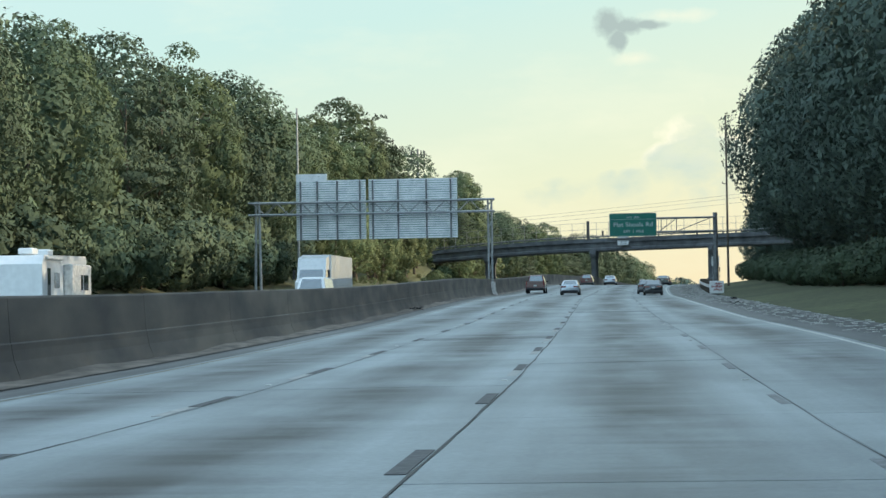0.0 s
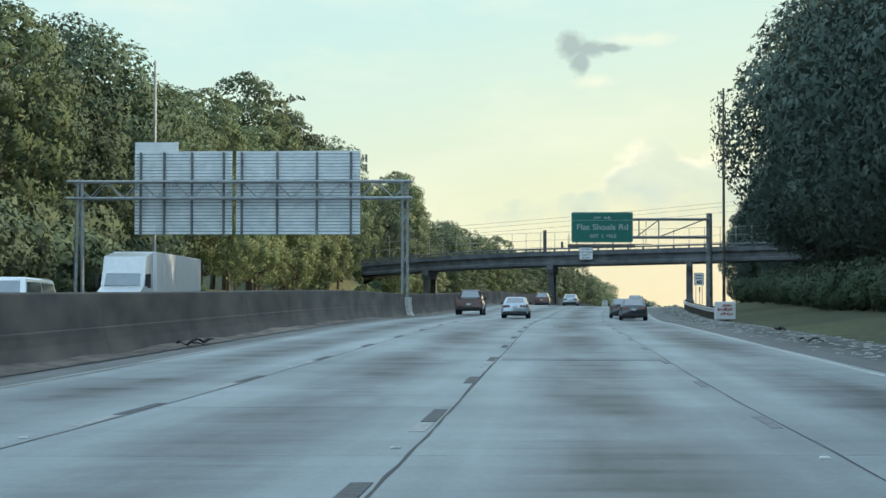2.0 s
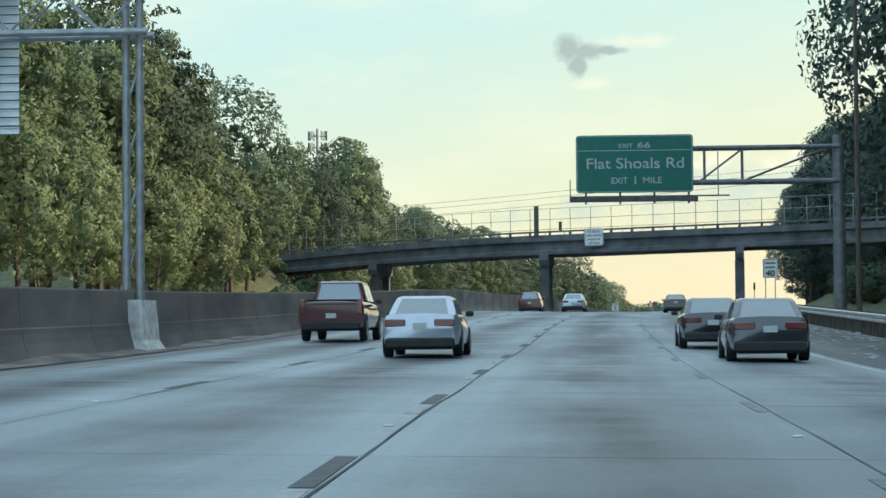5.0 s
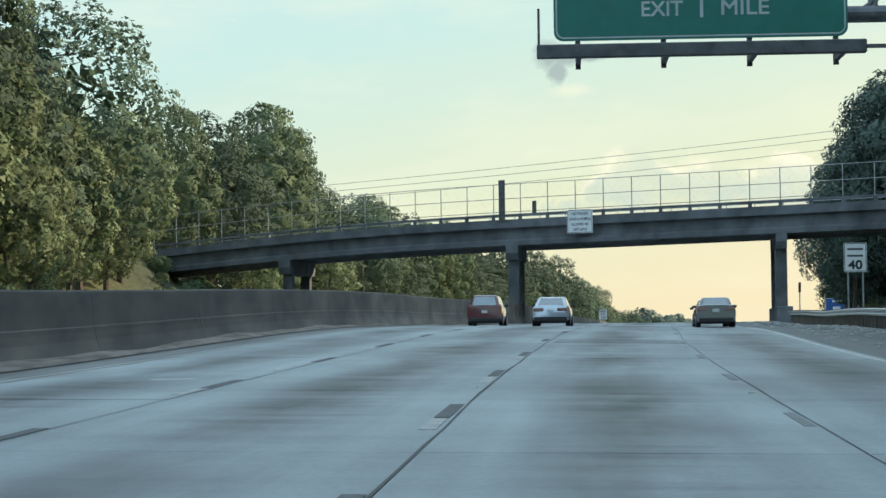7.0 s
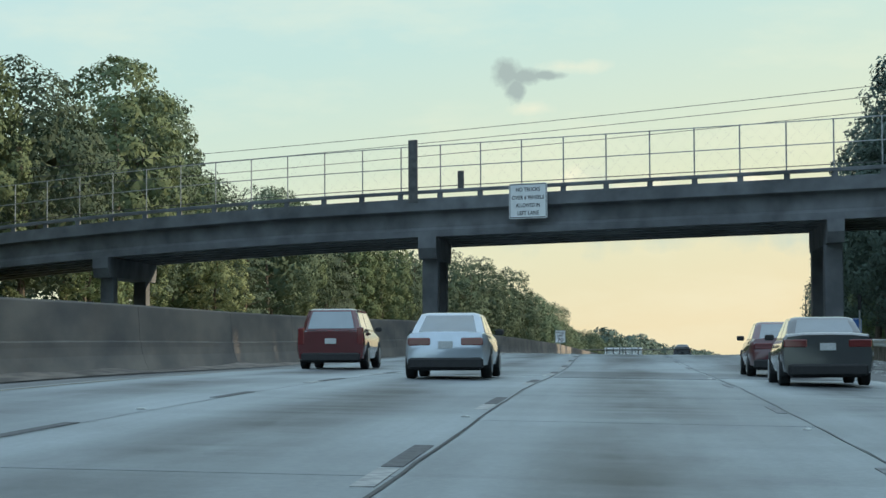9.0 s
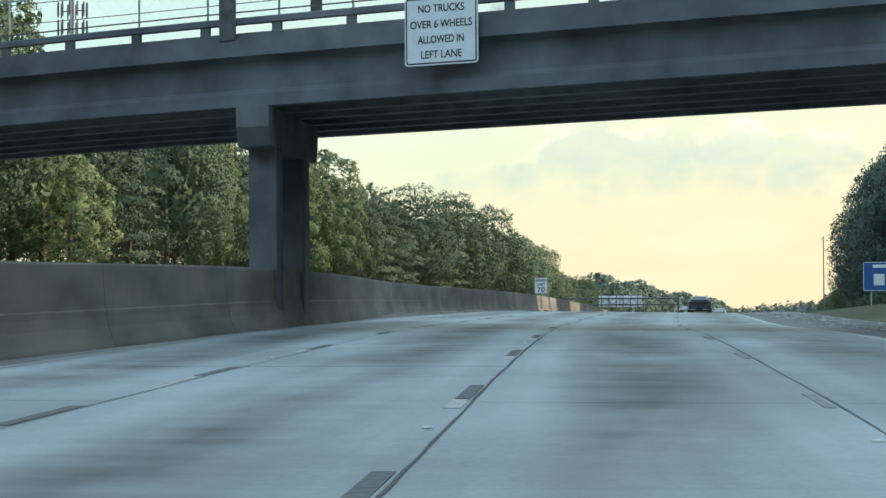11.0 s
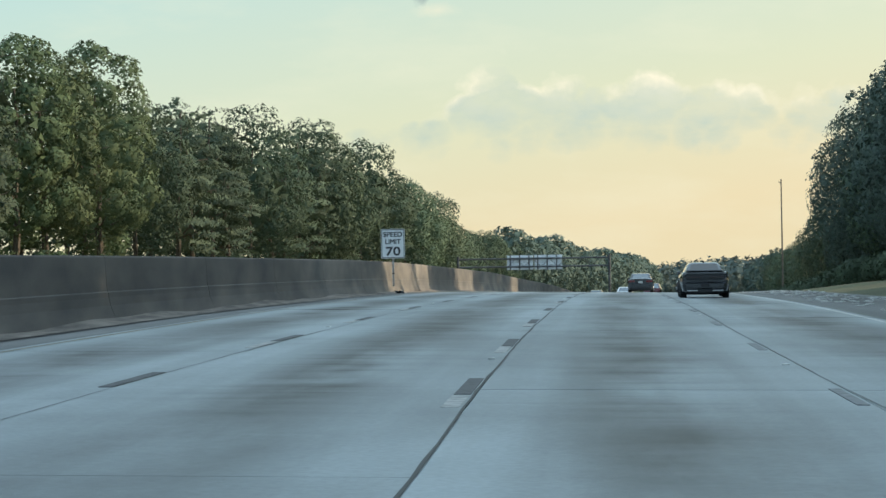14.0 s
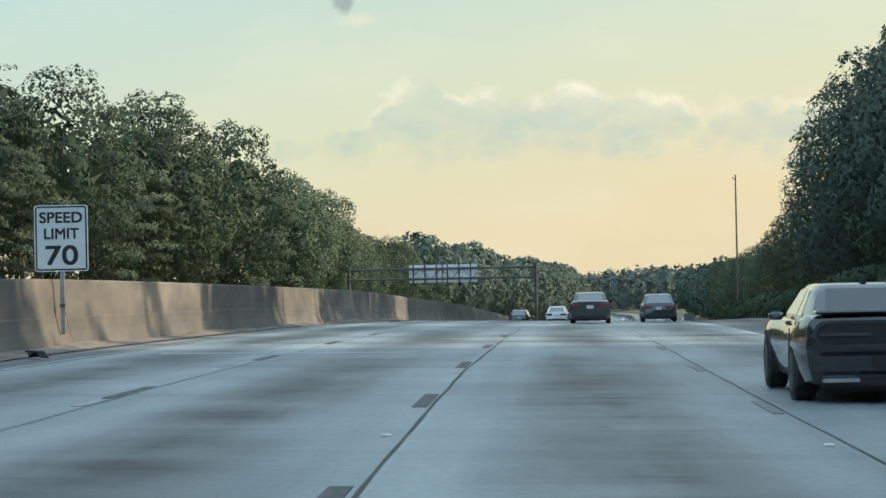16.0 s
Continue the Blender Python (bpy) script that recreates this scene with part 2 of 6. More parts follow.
# ---- materials ----
def material(name, base, rough=0.7, metal=0.0, scale=8.0, amount=0.25, bump=0.0, bump_scale=60.0, second=None, stretch=(1, 1, 1), per_object=0.0, spec=0.5, coords="Object", big=0.0, big_scale=0.4):
    """A surface of one base colour that varies at two scales, with fine relief."""
    mat = bpy.data.materials.new(name)
    mat.use_nodes = True
    nt = mat.node_tree
    N, L = nt.nodes.new, nt.links.new
    p = nt.nodes["Principled BSDF"]
    p.inputs["Roughness"].default_value, p.inputs["Metallic"].default_value = rough, metal
    p.inputs["Specular IOR Level"].default_value = spec
    tc, mp = N("ShaderNodeTexCoord"), N("ShaderNodeMapping")
    L(tc.outputs[coords], mp.inputs[0])
    mp.inputs["Scale"].default_value = stretch
    nz = N("ShaderNodeTexNoise")
    nz.inputs["Scale"].default_value, nz.inputs["Detail"].default_value = scale, 6
    L(mp.outputs[0], nz.inputs["Vector"])
    mixc = N("ShaderNodeMix")
    mixc.data_type = "RGBA"
    dark = second or tuple(c * (1 - amount) for c in base)
    light = base if second else tuple(min(1, c * (1 + amount)) for c in base)
    mixc.inputs["A"].default_value, mixc.inputs["B"].default_value = (*dark, 1), (*light, 1)
    ramp = N("ShaderNodeMapRange")
    ramp.inputs["From Min"].default_value, ramp.inputs["From Max"].default_value = 0.33, 0.67
    L(nz.outputs[0], ramp.inputs[0])
    L(ramp.outputs[0], mixc.inputs["Factor"])
    col = mixc.outputs["Result"]

    def scaled(col, value):
        h = N("ShaderNodeHueSaturation")
        L(value, h.inputs["Value"]), L(col, h.inputs["Color"])
        return h.outputs[0]

    if per_object:
        oi, mr = N("ShaderNodeObjectInfo"), N("ShaderNodeMapRange")
        mr.inputs["To Min"].default_value, mr.inputs["To Max"].default_value = 1 - per_object, 1 + per_object
        L(oi.outputs["Random"], mr.inputs[0])
        col = scaled(col, mr.outputs[0])
    if big:
        n2, mr = N("ShaderNodeTexNoise"), N("ShaderNodeMapRange")
        n2.inputs["Scale"].default_value, n2.inputs["Detail"].default_value = big_scale, 3
        L(mp.outputs[0], n2.inputs["Vector"])
        mr.inputs["From Min"].default_value, mr.inputs["From Max"].default_value = 0.35, 0.65
        mr.inputs["To Min"].default_value, mr.inputs["To Max"].default_value = 1 - big, 1 + big
        L(n2.outputs[0], mr.inputs[0])
        col = scaled(col, mr.outputs[0])
    L(col, p.inputs["Base Color"])
    if bump:
        nb, b = N("ShaderNodeTexNoise"), N("ShaderNodeBump")
        nb.inputs["Scale"].default_value, nb.inputs["Detail"].default_value = bump_scale, 4
        L(tc.outputs[coords], nb.inputs["Vector"])
        b.inputs["Strength"].default_value, b.inputs["Distance"].default_value = bump, 0.02
        L(nb.outputs[0], b.inputs["Height"]), L(b.outputs[0], p.inputs["Normal"])
    return mat


def road_material(name, base, rough, stain=0.35, streak=0.3, per_object=0.05):
    """Worn concrete in the road's own run: x across the lane, y along it (from the UV map, in metres)."""
    mat = material(name, base, rough, scale=14, amount=0.10, bump=0.25, bump_scale=35, per_object=per_object, spec=0.5)
    nt = mat.node_tree
    N, L = nt.nodes.new, nt.links.new
    p = nt.nodes["Principled BSDF"]
    col = p.inputs["Base Color"].links[0].from_socket
    uv = N("ShaderNodeUVMap")
    uv.uv_map = "run"

    def layer(col, sx, sy, detail, lo, hi, depth, off=0.0):
        mp, nz, mr, h = N("ShaderNodeMapping"), N("ShaderNodeTexNoise"), N("ShaderNodeMapRange"), N("ShaderNodeHueSaturation")
        L(uv.outputs[0], mp.inputs[0])
        mp.inputs["Scale"].default_value, mp.inputs["Location"].default_value = (sx, sy, 1), (off, off, 0)
        nz.inputs["Scale"].default_value, nz.inputs["Detail"].default_value = 1.0, detail
        L(mp.outputs[0], nz.inputs["Vector"])
        mr.inputs["From Min"].default_value, mr.inputs["From Max"].default_value = lo, hi
        mr.inputs["To Min"].default_value, mr.inputs["To Max"].default_value = 1 - depth, 1 + depth * 0.35
        L(nz.outputs[0], mr.inputs[0])
        L(mr.outputs[0], h.inputs["Value"]), L(col, h.inputs["Color"])
        return h.outputs[0]

    col = layer(col, 1.3, 0.035, 4, 0.38, 0.62, streak)             # long streaks along the wheel paths
    col = layer(col, 0.30, 0.11, 5, 0.36, 0.58, stain * 0.5, 31.0)         # blotches of oil and damp
    col = layer(col, 0.13, 0.42, 4, 0.30, 0.50, stain * 0.25, 77.0)   # bands across, at joints and repairs
    # oil and rubber darken the middle of each lane, in long uneven patches
    sep = N("ShaderNodeSeparateXYZ")
    L(uv.outputs[0], sep.inputs[0])

    def calc(op, a, b=None, clamp=False):
        n = N("ShaderNodeMath")
        n.operation, n.use_clamp = op, clamp
        for i, v in enumerate((a, b)):
            if v is not None:
                if isinstance(v, (int, float)):
                    n.inputs[i].default_value = v
                else:
                    L(v, n.inputs[i])
        return n.outputs[0]

    def patchy(sx, sy, detail, lo, hi, off):
        mp, nz = N("ShaderNodeMapping"), N("ShaderNodeTexNoise")
        L(uv.outputs[0], mp.inputs[0])
        mp.inputs["Scale"].default_value, mp.inputs["Location"].default_value = (sx, sy, 1), (off, off * 0.7, 0)
        nz.inputs["Scale"].default_value, nz.inputs["Detail"].default_value, nz.inputs["Roughness"].default_value = 1.0, detail, 0.55
        L(mp.outputs[0], nz.inputs["Vector"])
        return calc("DIVIDE", calc("SUBTRACT", nz.outputs[0], lo), hi - lo, True)

    lane = calc("COSINE", calc("MULTIPLY", calc("SUBTRACT", sep.outputs[0], 0.1), 2 * math.pi / 4.06))
    lane = calc("DIVIDE", calc("ADD", lane, 0.55), 1.55, True)
    drip = calc("MULTIPLY", lane, calc("ADD", calc("MULTIPLY", patchy(0.35, 0.07, 5, 0.38, 0.58, 5.0), 0.75), 0.25))
    drip = calc("MULTIPLY", drip, calc("ADD", calc("MULTIPLY", patchy(0.25, 0.42, 5, 0.35, 0.6, 44.0), 0.38), 0.62))
    # short dark bands across the wheel tracks, and thin pale scuffs
    band = calc("MULTIPLY", calc("ADD", calc("MULTIPLY", lane, 0.75), 0.25), calc("MULTIPLY", patchy(0.22, 1.05, 4, 0.49, 0.62, 91.0), patchy(0.05, 0.05, 2, 0.38, 0.54, 17.0)))
    scuff = calc("MULTIPLY", patchy(0.5, 2.6, 4, 0.62, 0.74, 63.0), patchy(0.11, 0.06, 3, 0.45, 0.62, 29.0))
    drip = calc("SUBTRACT", calc("ADD", drip, calc("MULTIPLY", band, 0.24)), calc("MULTIPLY", scuff, 0.22))
    h = N("ShaderNodeHueSaturation")
    L(calc("SUBTRACT", 0.97, calc("MULTIPLY", drip, 0.88)), h.inputs["Value"]), L(col, h.inputs["Color"])
    L(h.outputs[0], p.inputs["Base Color"])
    return mat


def foliage(name, dark, light, glow=0.35):
    mat = bpy.data.materials.new(name)
    mat.use_nodes = True
    nt = mat.node_tree
    N, L = nt.nodes.new, nt.links.new
    p, out = nt.nodes["Principled BSDF"], nt.nodes["Material Output"]
    g, oi = N("ShaderNodeNewGeometry"), N("ShaderNodeObjectInfo")
    a, mixc, hs = N("ShaderNodeMath"), N("ShaderNodeMix"), N("ShaderNodeHueSaturation")
    mixc.data_type = "RGBA"
    mixc.inputs["A"].default_value, mixc.inputs["B"].default_value = (*dark, 1), (*light, 1)
    L(g.outputs["Random Per Island"], mixc.inputs["Factor"])
    mr = N("ShaderNodeMapRange")
    mr.inputs["To Min"].default_value, mr.inputs["To Max"].default_value = 0.74, 1.32
    L(oi.outputs["Random"], mr.inputs[0])
    L(mr.outputs[0], hs.inputs["Value"]), L(mixc.outputs["Result"], hs.inputs["Color"])
    hue = N("ShaderNodeMapRange")
    hue.inputs["To Min"].default_value, hue.inputs["To Max"].default_value = 0.485, 0.51
    a.operation, a.inputs[1].default_value = "FRACT", 0
    mul = N("ShaderNodeMath")
    mul.operation, mul.inputs[1].default_value = "MULTIPLY", 7.31
    L(oi.outputs["Random"], mul.inputs[0]), L(mul.outputs[0], a.inputs[0]), L(a.outputs[0], hue.inputs[0]), L(hue.outputs[0], hs.inputs["Hue"])
    p.inputs["Roughness"].default_value = 0.65
    p.inputs["Specular IOR Level"].default_value = 0.1
    L(hs.outputs[0], p.inputs["Base Color"])
    t, mx = N("ShaderNodeBsdfTranslucent"), N("ShaderNodeMixShader")
    L(hs.outputs[0], t.inputs[0])
    mx.inputs[0].default_value = glow
    L(p.outputs[0], mx.inputs[1]), L(t.outputs[0], mx.inputs[2]), L(mx.outputs[0], out.inputs[0])
    return mat


def paint(name, base, rough=0.3, metal=0.0, coat=0.9):
    mat = material(name, base, rough, metal, scale=3, amount=0.06)
    p = mat.node_tree.nodes["Principled BSDF"]
    p.inputs["Coat Weight"].default_value, p.inputs["Coat Roughness"].default_value, p.inputs["Coat IOR"].default_value = coat, 0.04, 1.6
    return mat


def lamp_glow(name, col, strength):
    mat = bpy.data.materials.new(name)
    mat.use_nodes = True
    p = mat.node_tree.nodes["Principled BSDF"]
    p.inputs["Base Color"].default_value = (*col, 1)
    p.inputs["Emission Color"].default_value, p.inputs["Emission Strength"].default_value = (*col, 1), strength
    return mat


CONCRETE_ROAD = road_material("worn_road_concrete", (0.280, 0.312, 0.318), 0.52, 0.50, 0.15, 0.085)
SHOULDER = road_material("shoulder_asphalt", (0.12, 0.12, 0.118), 0.6, 0.3, 0.2)
GUTTER = material("washed_up_dirt", (0.215, 0.18, 0.15), 0.95, scale=2.2, amount=0.4, stretch=(1, 0.3, 1), bump=0.5, bump_scale=12, big=0.2, big_scale=0.15)
GUTTER_BED = road_material("gutter_asphalt", (0.21, 0.205, 0.195), 0.75, 0.3, 0.3)
SEALANT = material("joint_sealant", (0.018, 0.018, 0.018), 0.6, scale=20, amount=0.3)
DARK_DASH = material("black_contrast_paint", (0.068, 0.068, 0.07), 0.65, scale=9, amount=0.5)
FAINT_DASH = material("worn_dark_paint", (0.17, 0.175, 0.18), 0.6, scale=7, amount=0.4)
WORN_DASH = material("ground_off_paint", (0.36, 0.35, 0.33), 0.6, scale=7, amount=0.3)
WHITE_PAINT = material("faded_white_paint", (0.55, 0.55, 0.52), 0.6, scale=9, amount=0.35)
GROUT = material("pale_grout", (0.56, 0.58, 0.58), 0.7, scale=6, amount=0.3, coords="Object")
SCUFF = material("pale_scuffed_concrete", (0.44, 0.46, 0.46), 0.6, scale=5, amount=0.3, coords="Object")
REPAIR = road_material("mended_concrete", (0.18, 0.198, 0.203), 0.55, 0.5, 0.2)
YELLOW_PAINT = material("faded_yellow_paint", (0.21, 0.18, 0.11), 0.65, scale=9, amount=0.4)
BARRIER = material("stained_barrier_concrete", (0.205, 0.178, 0.148), 0.85, scale=1.6, amount=0.45, bump=0.3, bump_scale=18, stretch=(1, 0.16, 0.5), second=(0.098, 0.09, 0.083), big=0.25, big_scale=0.25, per_object=0.09)
# the bridge concrete again, its colour lightened to lift the dark underside
GIRDER = material("lightened_girder_concrete", (0.20, 0.205, 0.205), 0.85, scale=0.9, amount=0.25, bump=0.15, bump_scale=12, big=0.2, big_scale=0.15)
BRIDGE = material("weathered_bridge_concrete", (0.118, 0.123, 0.128), 0.9, scale=0.7, amount=0.3, bump=0.2, bump_scale=10, big=0.2, big_scale=0.12)
PALE_CONCRETE = material("pale_concrete", (0.62, 0.60, 0.56), 0.85, scale=4, amount=0.25, bump=0.2)
STEEL = material("galvanised_steel", (0.36, 0.37, 0.37), 0.5, 0.6, scale=3, amount=0.2)
GREY_STEEL = material("dull_grey_steel", (0.19, 0.20, 0.205), 0.55, 0.4, scale=3, amount=0.25)
DARK_STEEL = material("weathered_dark_steel", (0.10, 0.10, 0.10), 0.6, 0.4, scale=3, amount=0.3)
ALUMINIUM = material("bare_aluminium_panel", (0.88, 0.91, 0.93), 0.35, 0.0, scale=1.2, amount=0.14)
RAIL = material("guardrail_zinc", (0.55, 0.56, 0.56), 0.38, 0.7, scale=4, amount=0.2)
WOOD_POLE = material("weathered_timber_pole", (0.12, 0.10, 0.08), 0.9, scale=4, amount=0.4, stretch=(4, 4, 0.4))
SIGN_GREEN = material("green_sign_sheeting", (0.004, 0.145, 0.105), 0.45, scale=2, amount=0.12)
SIGN_WHITE = material("white_sign_sheeting", (0.72, 0.73, 0.72), 0.45, scale=2, amount=0.06)
FADED = material("faded_white_sheeting", (0.40, 0.46, 0.44), 0.5, scale=3, amount=0.15)
SIGN_BLUE = material("blue_sign_sheeting", (0.02, 0.09, 0.30), 0.45, scale=2, amount=0.12)
SIGN_BLACK = material("black_sign_lettering", (0.015, 0.015, 0.018), 0.5, scale=5, amount=0.2)
RED_PAINT = material("red_sprayed_paint", (0.34, 0.06, 0.06), 0.6, scale=9, amount=0.3)
GRASS = material("dry_verge_grass", (0.078, 0.084, 0.038), 0.95, scale=2.0, amount=0.4, bump=0.6, bump_scale=6, big=0.3, big_scale=0.05)
BARK = material("bark", (0.10, 0.08, 0.06), 0.95, scale=6, amount=0.4, stretch=(2, 2, 0.4), bump=0.4, bump_scale=14)
LEAF_A = foliage("oak_leaves", (0.070, 0.102, 0.069), (0.098, 0.130, 0.076), 0.18)
LEAF_B = foliage("poplar_leaves", (0.094, 0.132, 0.072), (0.138, 0.176, 0.088), 0.24)
LEAF_P = foliage("pine_needles", (0.068, 0.096, 0.068), (0.094, 0.122, 0.074), 0.18)
# distance haze is put into the next two leaf colours, greyer and bluer
LEAF_F = foliage("hazy_far_leaves", (0.074, 0.106, 0.094), (0.092, 0.126, 0.104), 0.22)
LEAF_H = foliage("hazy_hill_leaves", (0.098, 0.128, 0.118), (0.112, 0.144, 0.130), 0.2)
# cool tone of the shaded right-hand wood, put into the leaf colour
LEAF_R = foliage("shaded_wood_leaves", (0.078, 0.110, 0.094), (0.105, 0.140, 0.108), 0.16)
# pale vine green, lightened further for the sunlight on it
LEAF_V = foliage("sunlit_vine_leaves", (0.115, 0.15, 0.074), (0.225, 0.26, 0.138), 0.32)
TINT = paint("dark_privacy_glass", (0.012, 0.014, 0.016), 0.06, 0.0, 0.6)
GLASS = paint("reflective_car_glass", (0.20, 0.22, 0.23), 0.05, 0.75, 1.0)
GLASS.node_tree.nodes["Principled BSDF"].inputs["Specular IOR Level"].default_value = 1.0
TYRE = material("tyre_rubber", (0.018, 0.018, 0.018), 0.85, scale=20, amount=0.3)
RIM = material("alloy_rim", (0.45, 0.46, 0.47), 0.3, 0.8, scale=8, amount=0.1)
TRIM = material("black_car_trim", (0.02, 0.02, 0.021), 0.6, scale=10, amount=0.2)
TAIL = paint("red_tail_lamp", (0.14, 0.010, 0.012), 0.2)
PLATE = material("pale_plate", (0.55, 0.56, 0.55), 0.5, scale=20, amount=0.1)


# ---- ground and road ----
def span(a, b, step):
    n = max(1, round((b - a) / step))
    return [a + (b - a) * i / n for i in range(n + 1)]


def bank(s, y):
    """How far the ground lies above the road, s metres off its reference line."""
    left = max(0.0, min(1.0, (-s - 35.5) / 9)) * 2.2 + max(0.0, min(1.0, (-s - 60) / 300)) * 4
    right = max(0.0, min(1.0, (s - 11) / 8)) * 0.9 + max(0.0, min(1.0, (s - 60) / 300)) * 4
    mound = 6.5 * max(0.0, 1 - abs(y - 400) / 26) * max(0.0, min(1.0, (-s - 38) / 9))
    mound_r = 6.3 * max(0.0, 1 - abs(y - 382) / 24) * max(0.0, min(1.0, (s - 19.0) / 9))
    return left + right + max(mound, mound_r) - 0.22


def strip(ys, cols, top=lambda s, y: 0.0, uv=True):
    """A sheet in the run of the road, between the places across in cols."""
    m = Mesh()
    m.v = [tuple(on_road(s, y, top(s, y))) for y in ys for s in cols]
    n = len(cols)
    m.f = [(i * n + j, i * n + j + 1, (i + 1) * n + j + 1, (i + 1) * n + j) for i in range(len(ys) - 1) for j in range(n - 1)]
    m.uv = [(s, y) for y in ys for s in cols]
    return m


def run_uv(me, mesh):
    layer = me.uv_layers.new(name="run")
    idx = np.empty(len(me.loops), dtype=np.int32)
    me.loops.foreach_get("vertex_index", idx)
    layer.data.foreach_set("uv", np.array(mesh.uv, dtype=np.float32)[idx].ravel())


def sheet(name, mesh, mat, label, category, parent=None):
    me = bpy.data.meshes.new(name)
    me.from_pydata(mesh.v, [], mesh.f)
    me.materials.append(mat)
    run_uv(me, mesh)
    ob = new(name, me)
    if parent:
        ob.parent = parent
        return ob
    return tagged(ob, label, category, kind="structure")


GROUND_ROWS = span(-700, -60, 40) + span(-50, 900, 8)[1:] + span(930, 4400, 90)
GROUND_COLS = [-1500, -900, -500, -300, -180, -110, -80, -66, -56, -50, -46, -42, -38, -35.5, -30, -20, -12, -6, 0, 5, 9.6, 11, 14, 18, 22, 28, 36, 50, 70, 110, 180, 300, 500, 900, 1500]
sheet("ground", strip(GROUND_ROWS, GROUND_COLS, bank), GRASS, "dry grass verge running on to the horizon", "ground")

EDGES = [-9.95, -6.0, -1.9, 2.1, 6.0]      # the long joints between the lanes
road = sheet("road", strip(span(-700, 560, 8) + span(580, 2000, 30), [-9.96, -6.0, -1.9, 2.1, 6.1], lambda s, y: -0.03 if -20 < y < 556 else 0.0), CONCRETE_ROAD,
             "grey worn concrete freeway carriageway of four lanes", "road")
sheet("shoulder", strip(span(-700, 2000, 8), [6.1, 7.5, 9.7, 10.2], lambda s, y: -0.02 if s < 9.8 else -0.25), SHOULDER, "dark grey asphalt shoulder beside the lanes", "shoulder")
sheet("gutter", strip(span(-700, 2000, 8), [-12.0, -10.9, -9.96], lambda s, y: -0.015), GUTTER_BED, "dirty asphalt strip along the median barrier", "shoulder")
sheet("gutter_dirt", strip(span(-40, 700, 2), [-11.9, -11.6, -11.3, -10.98], lambda s, y: 0.004 + max(0.0, -s - 10.98) * (0.10 + 0.05 * math.sin(y / 3.1) + 0.04 * math.sin(y / 1.3))), GUTTER, "line of washed-up dirt along the barrier", "dirt")
opposite = sheet("opposite_road", strip(span(-700, 940, 8), [-36.0, -35.4, -31, -24, -18, -12.6], lambda s, y: -0.02), CONCRETE_ROAD, "grey concrete carriageway of the opposite traffic", "road")
sheet("narrow_lanes", strip(span(940, 2000, 10), [-29.0, -24, -18, -12.6], lambda s, y: -0.02), CONCRETE_ROAD, "", "", opposite)


# ---- median barrier ----
FACE = [(0.0, 0.0), (0.015, 0.07), (0.075, 0.22), (0.15, 0.42), (0.19, 0.62), (0.20, 0.735), (0.225, 0.765), (0.275, 1.60), (0.30, 1.645)]
BARRIER_H = lerp_table([(-700, 1.66), (60, 1.66), (120, 1.54), (180, 1.60), (240, 1.52), (290, 1.42), (340, 1.66), (400, 1.74), (425, 1.64), (450, 1.50), (490, 1.50), (525, 1.58), (1600, 1.58)])


def ease(a, b, y):
    f = max(0.0, min(1.0, (y - a) / (b - a)))
    return f * f * (3 - 2 * f)


def barrier_piece(y0, y1):
    rings = []
    for y in span(y0, y1, 6):
        bulge = 1.55 * ease(346, 384, y) * (1 - ease(403, 436, y))      # round the overpass pier
        k = BARRIER_H(y) / 1.60
        prof = [(-11.62 + bulge - x, z * k) for x, z in FACE]
        prof += [(-12.58 + x * 0.6, z * k) for x, z in reversed(FACE)]
        rings.append([on_road(s, y, z - 0.03) for s, z in prof])
    return Mesh().loft(rings)


barrier = thing("median_barrier", "stained concrete median barrier with a sloped foot", "barrier", kind="structure")
y = -60.0
rng = random.Random(4)
while y < 780:
    step = 12.2 if y < 170 or y > 210 else 6.1
    part("barrier_segment", barrier_piece(y + 0.012, y + step - 0.012), BARRIER, barrier)
    y += step
part("barrier_far", barrier_piece(y + 0.01, 1500), BARRIER, barrier)
part("barrier_back", barrier_piece(-700, -60.01), BARRIER, barrier)


# ---- trees ----
def leaf_mesh(name, centres, normals, sizes, mat, droop=0.35, seed=1):
    """Leaves as small tilted triangles, all in one mesh."""
    r = np.random.default_rng(seed)
    n = len(centres)
    d = normals / (np.linalg.norm(normals, axis=1, keepdims=True) + 1e-9) + r.normal(0, 0.42, (n, 3))
    d /= np.linalg.norm(d, axis=1, keepdims=True) + 1e-9
    side = np.cross(d, r.normal(0, 1, (n, 3)))
    side /= np.linalg.norm(side, axis=1, keepdims=True) + 1e-9
    along = np.cross(d, side)
    s = sizes[:, None]
    w = s * r.uniform(0.55, 0.95, (n, 1))
    v = np.stack([centres - along * s * 0.8 - side * w * 0.5, centres - along * s * 0.5 + side * w, centres + along * s + d * s * droop * 0.4], 1).reshape(-1, 3)
    me = bpy.data.meshes.new(name)
    me.vertices.add(3 * n)
    me.vertices.foreach_set("co", v.astype(np.float32).ravel())
    me.loops.add(3 * n)
    me.loops.foreach_set("vertex_index", np.arange(3 * n, dtype=np.int32))
    me.polygons.add(n)
    me.polygons.foreach_set("loop_start", np.arange(0, 3 * n, 3, dtype=np.int32))
    me.update(calc_edges=True)
    soft = normals / (np.linalg.norm(normals, axis=1, keepdims=True) + 1e-9) + 0.20 * d * np.sign((d * normals).sum(1, keepdims=True)) + r.normal(0, 0.07, (n, 3))
    soft /= np.linalg.norm(soft, axis=1, keepdims=True) + 1e-9
    me.normals_split_custom_set(np.repeat(soft, 3, axis=0).tolist())
    me.materials.append(mat)
    return me


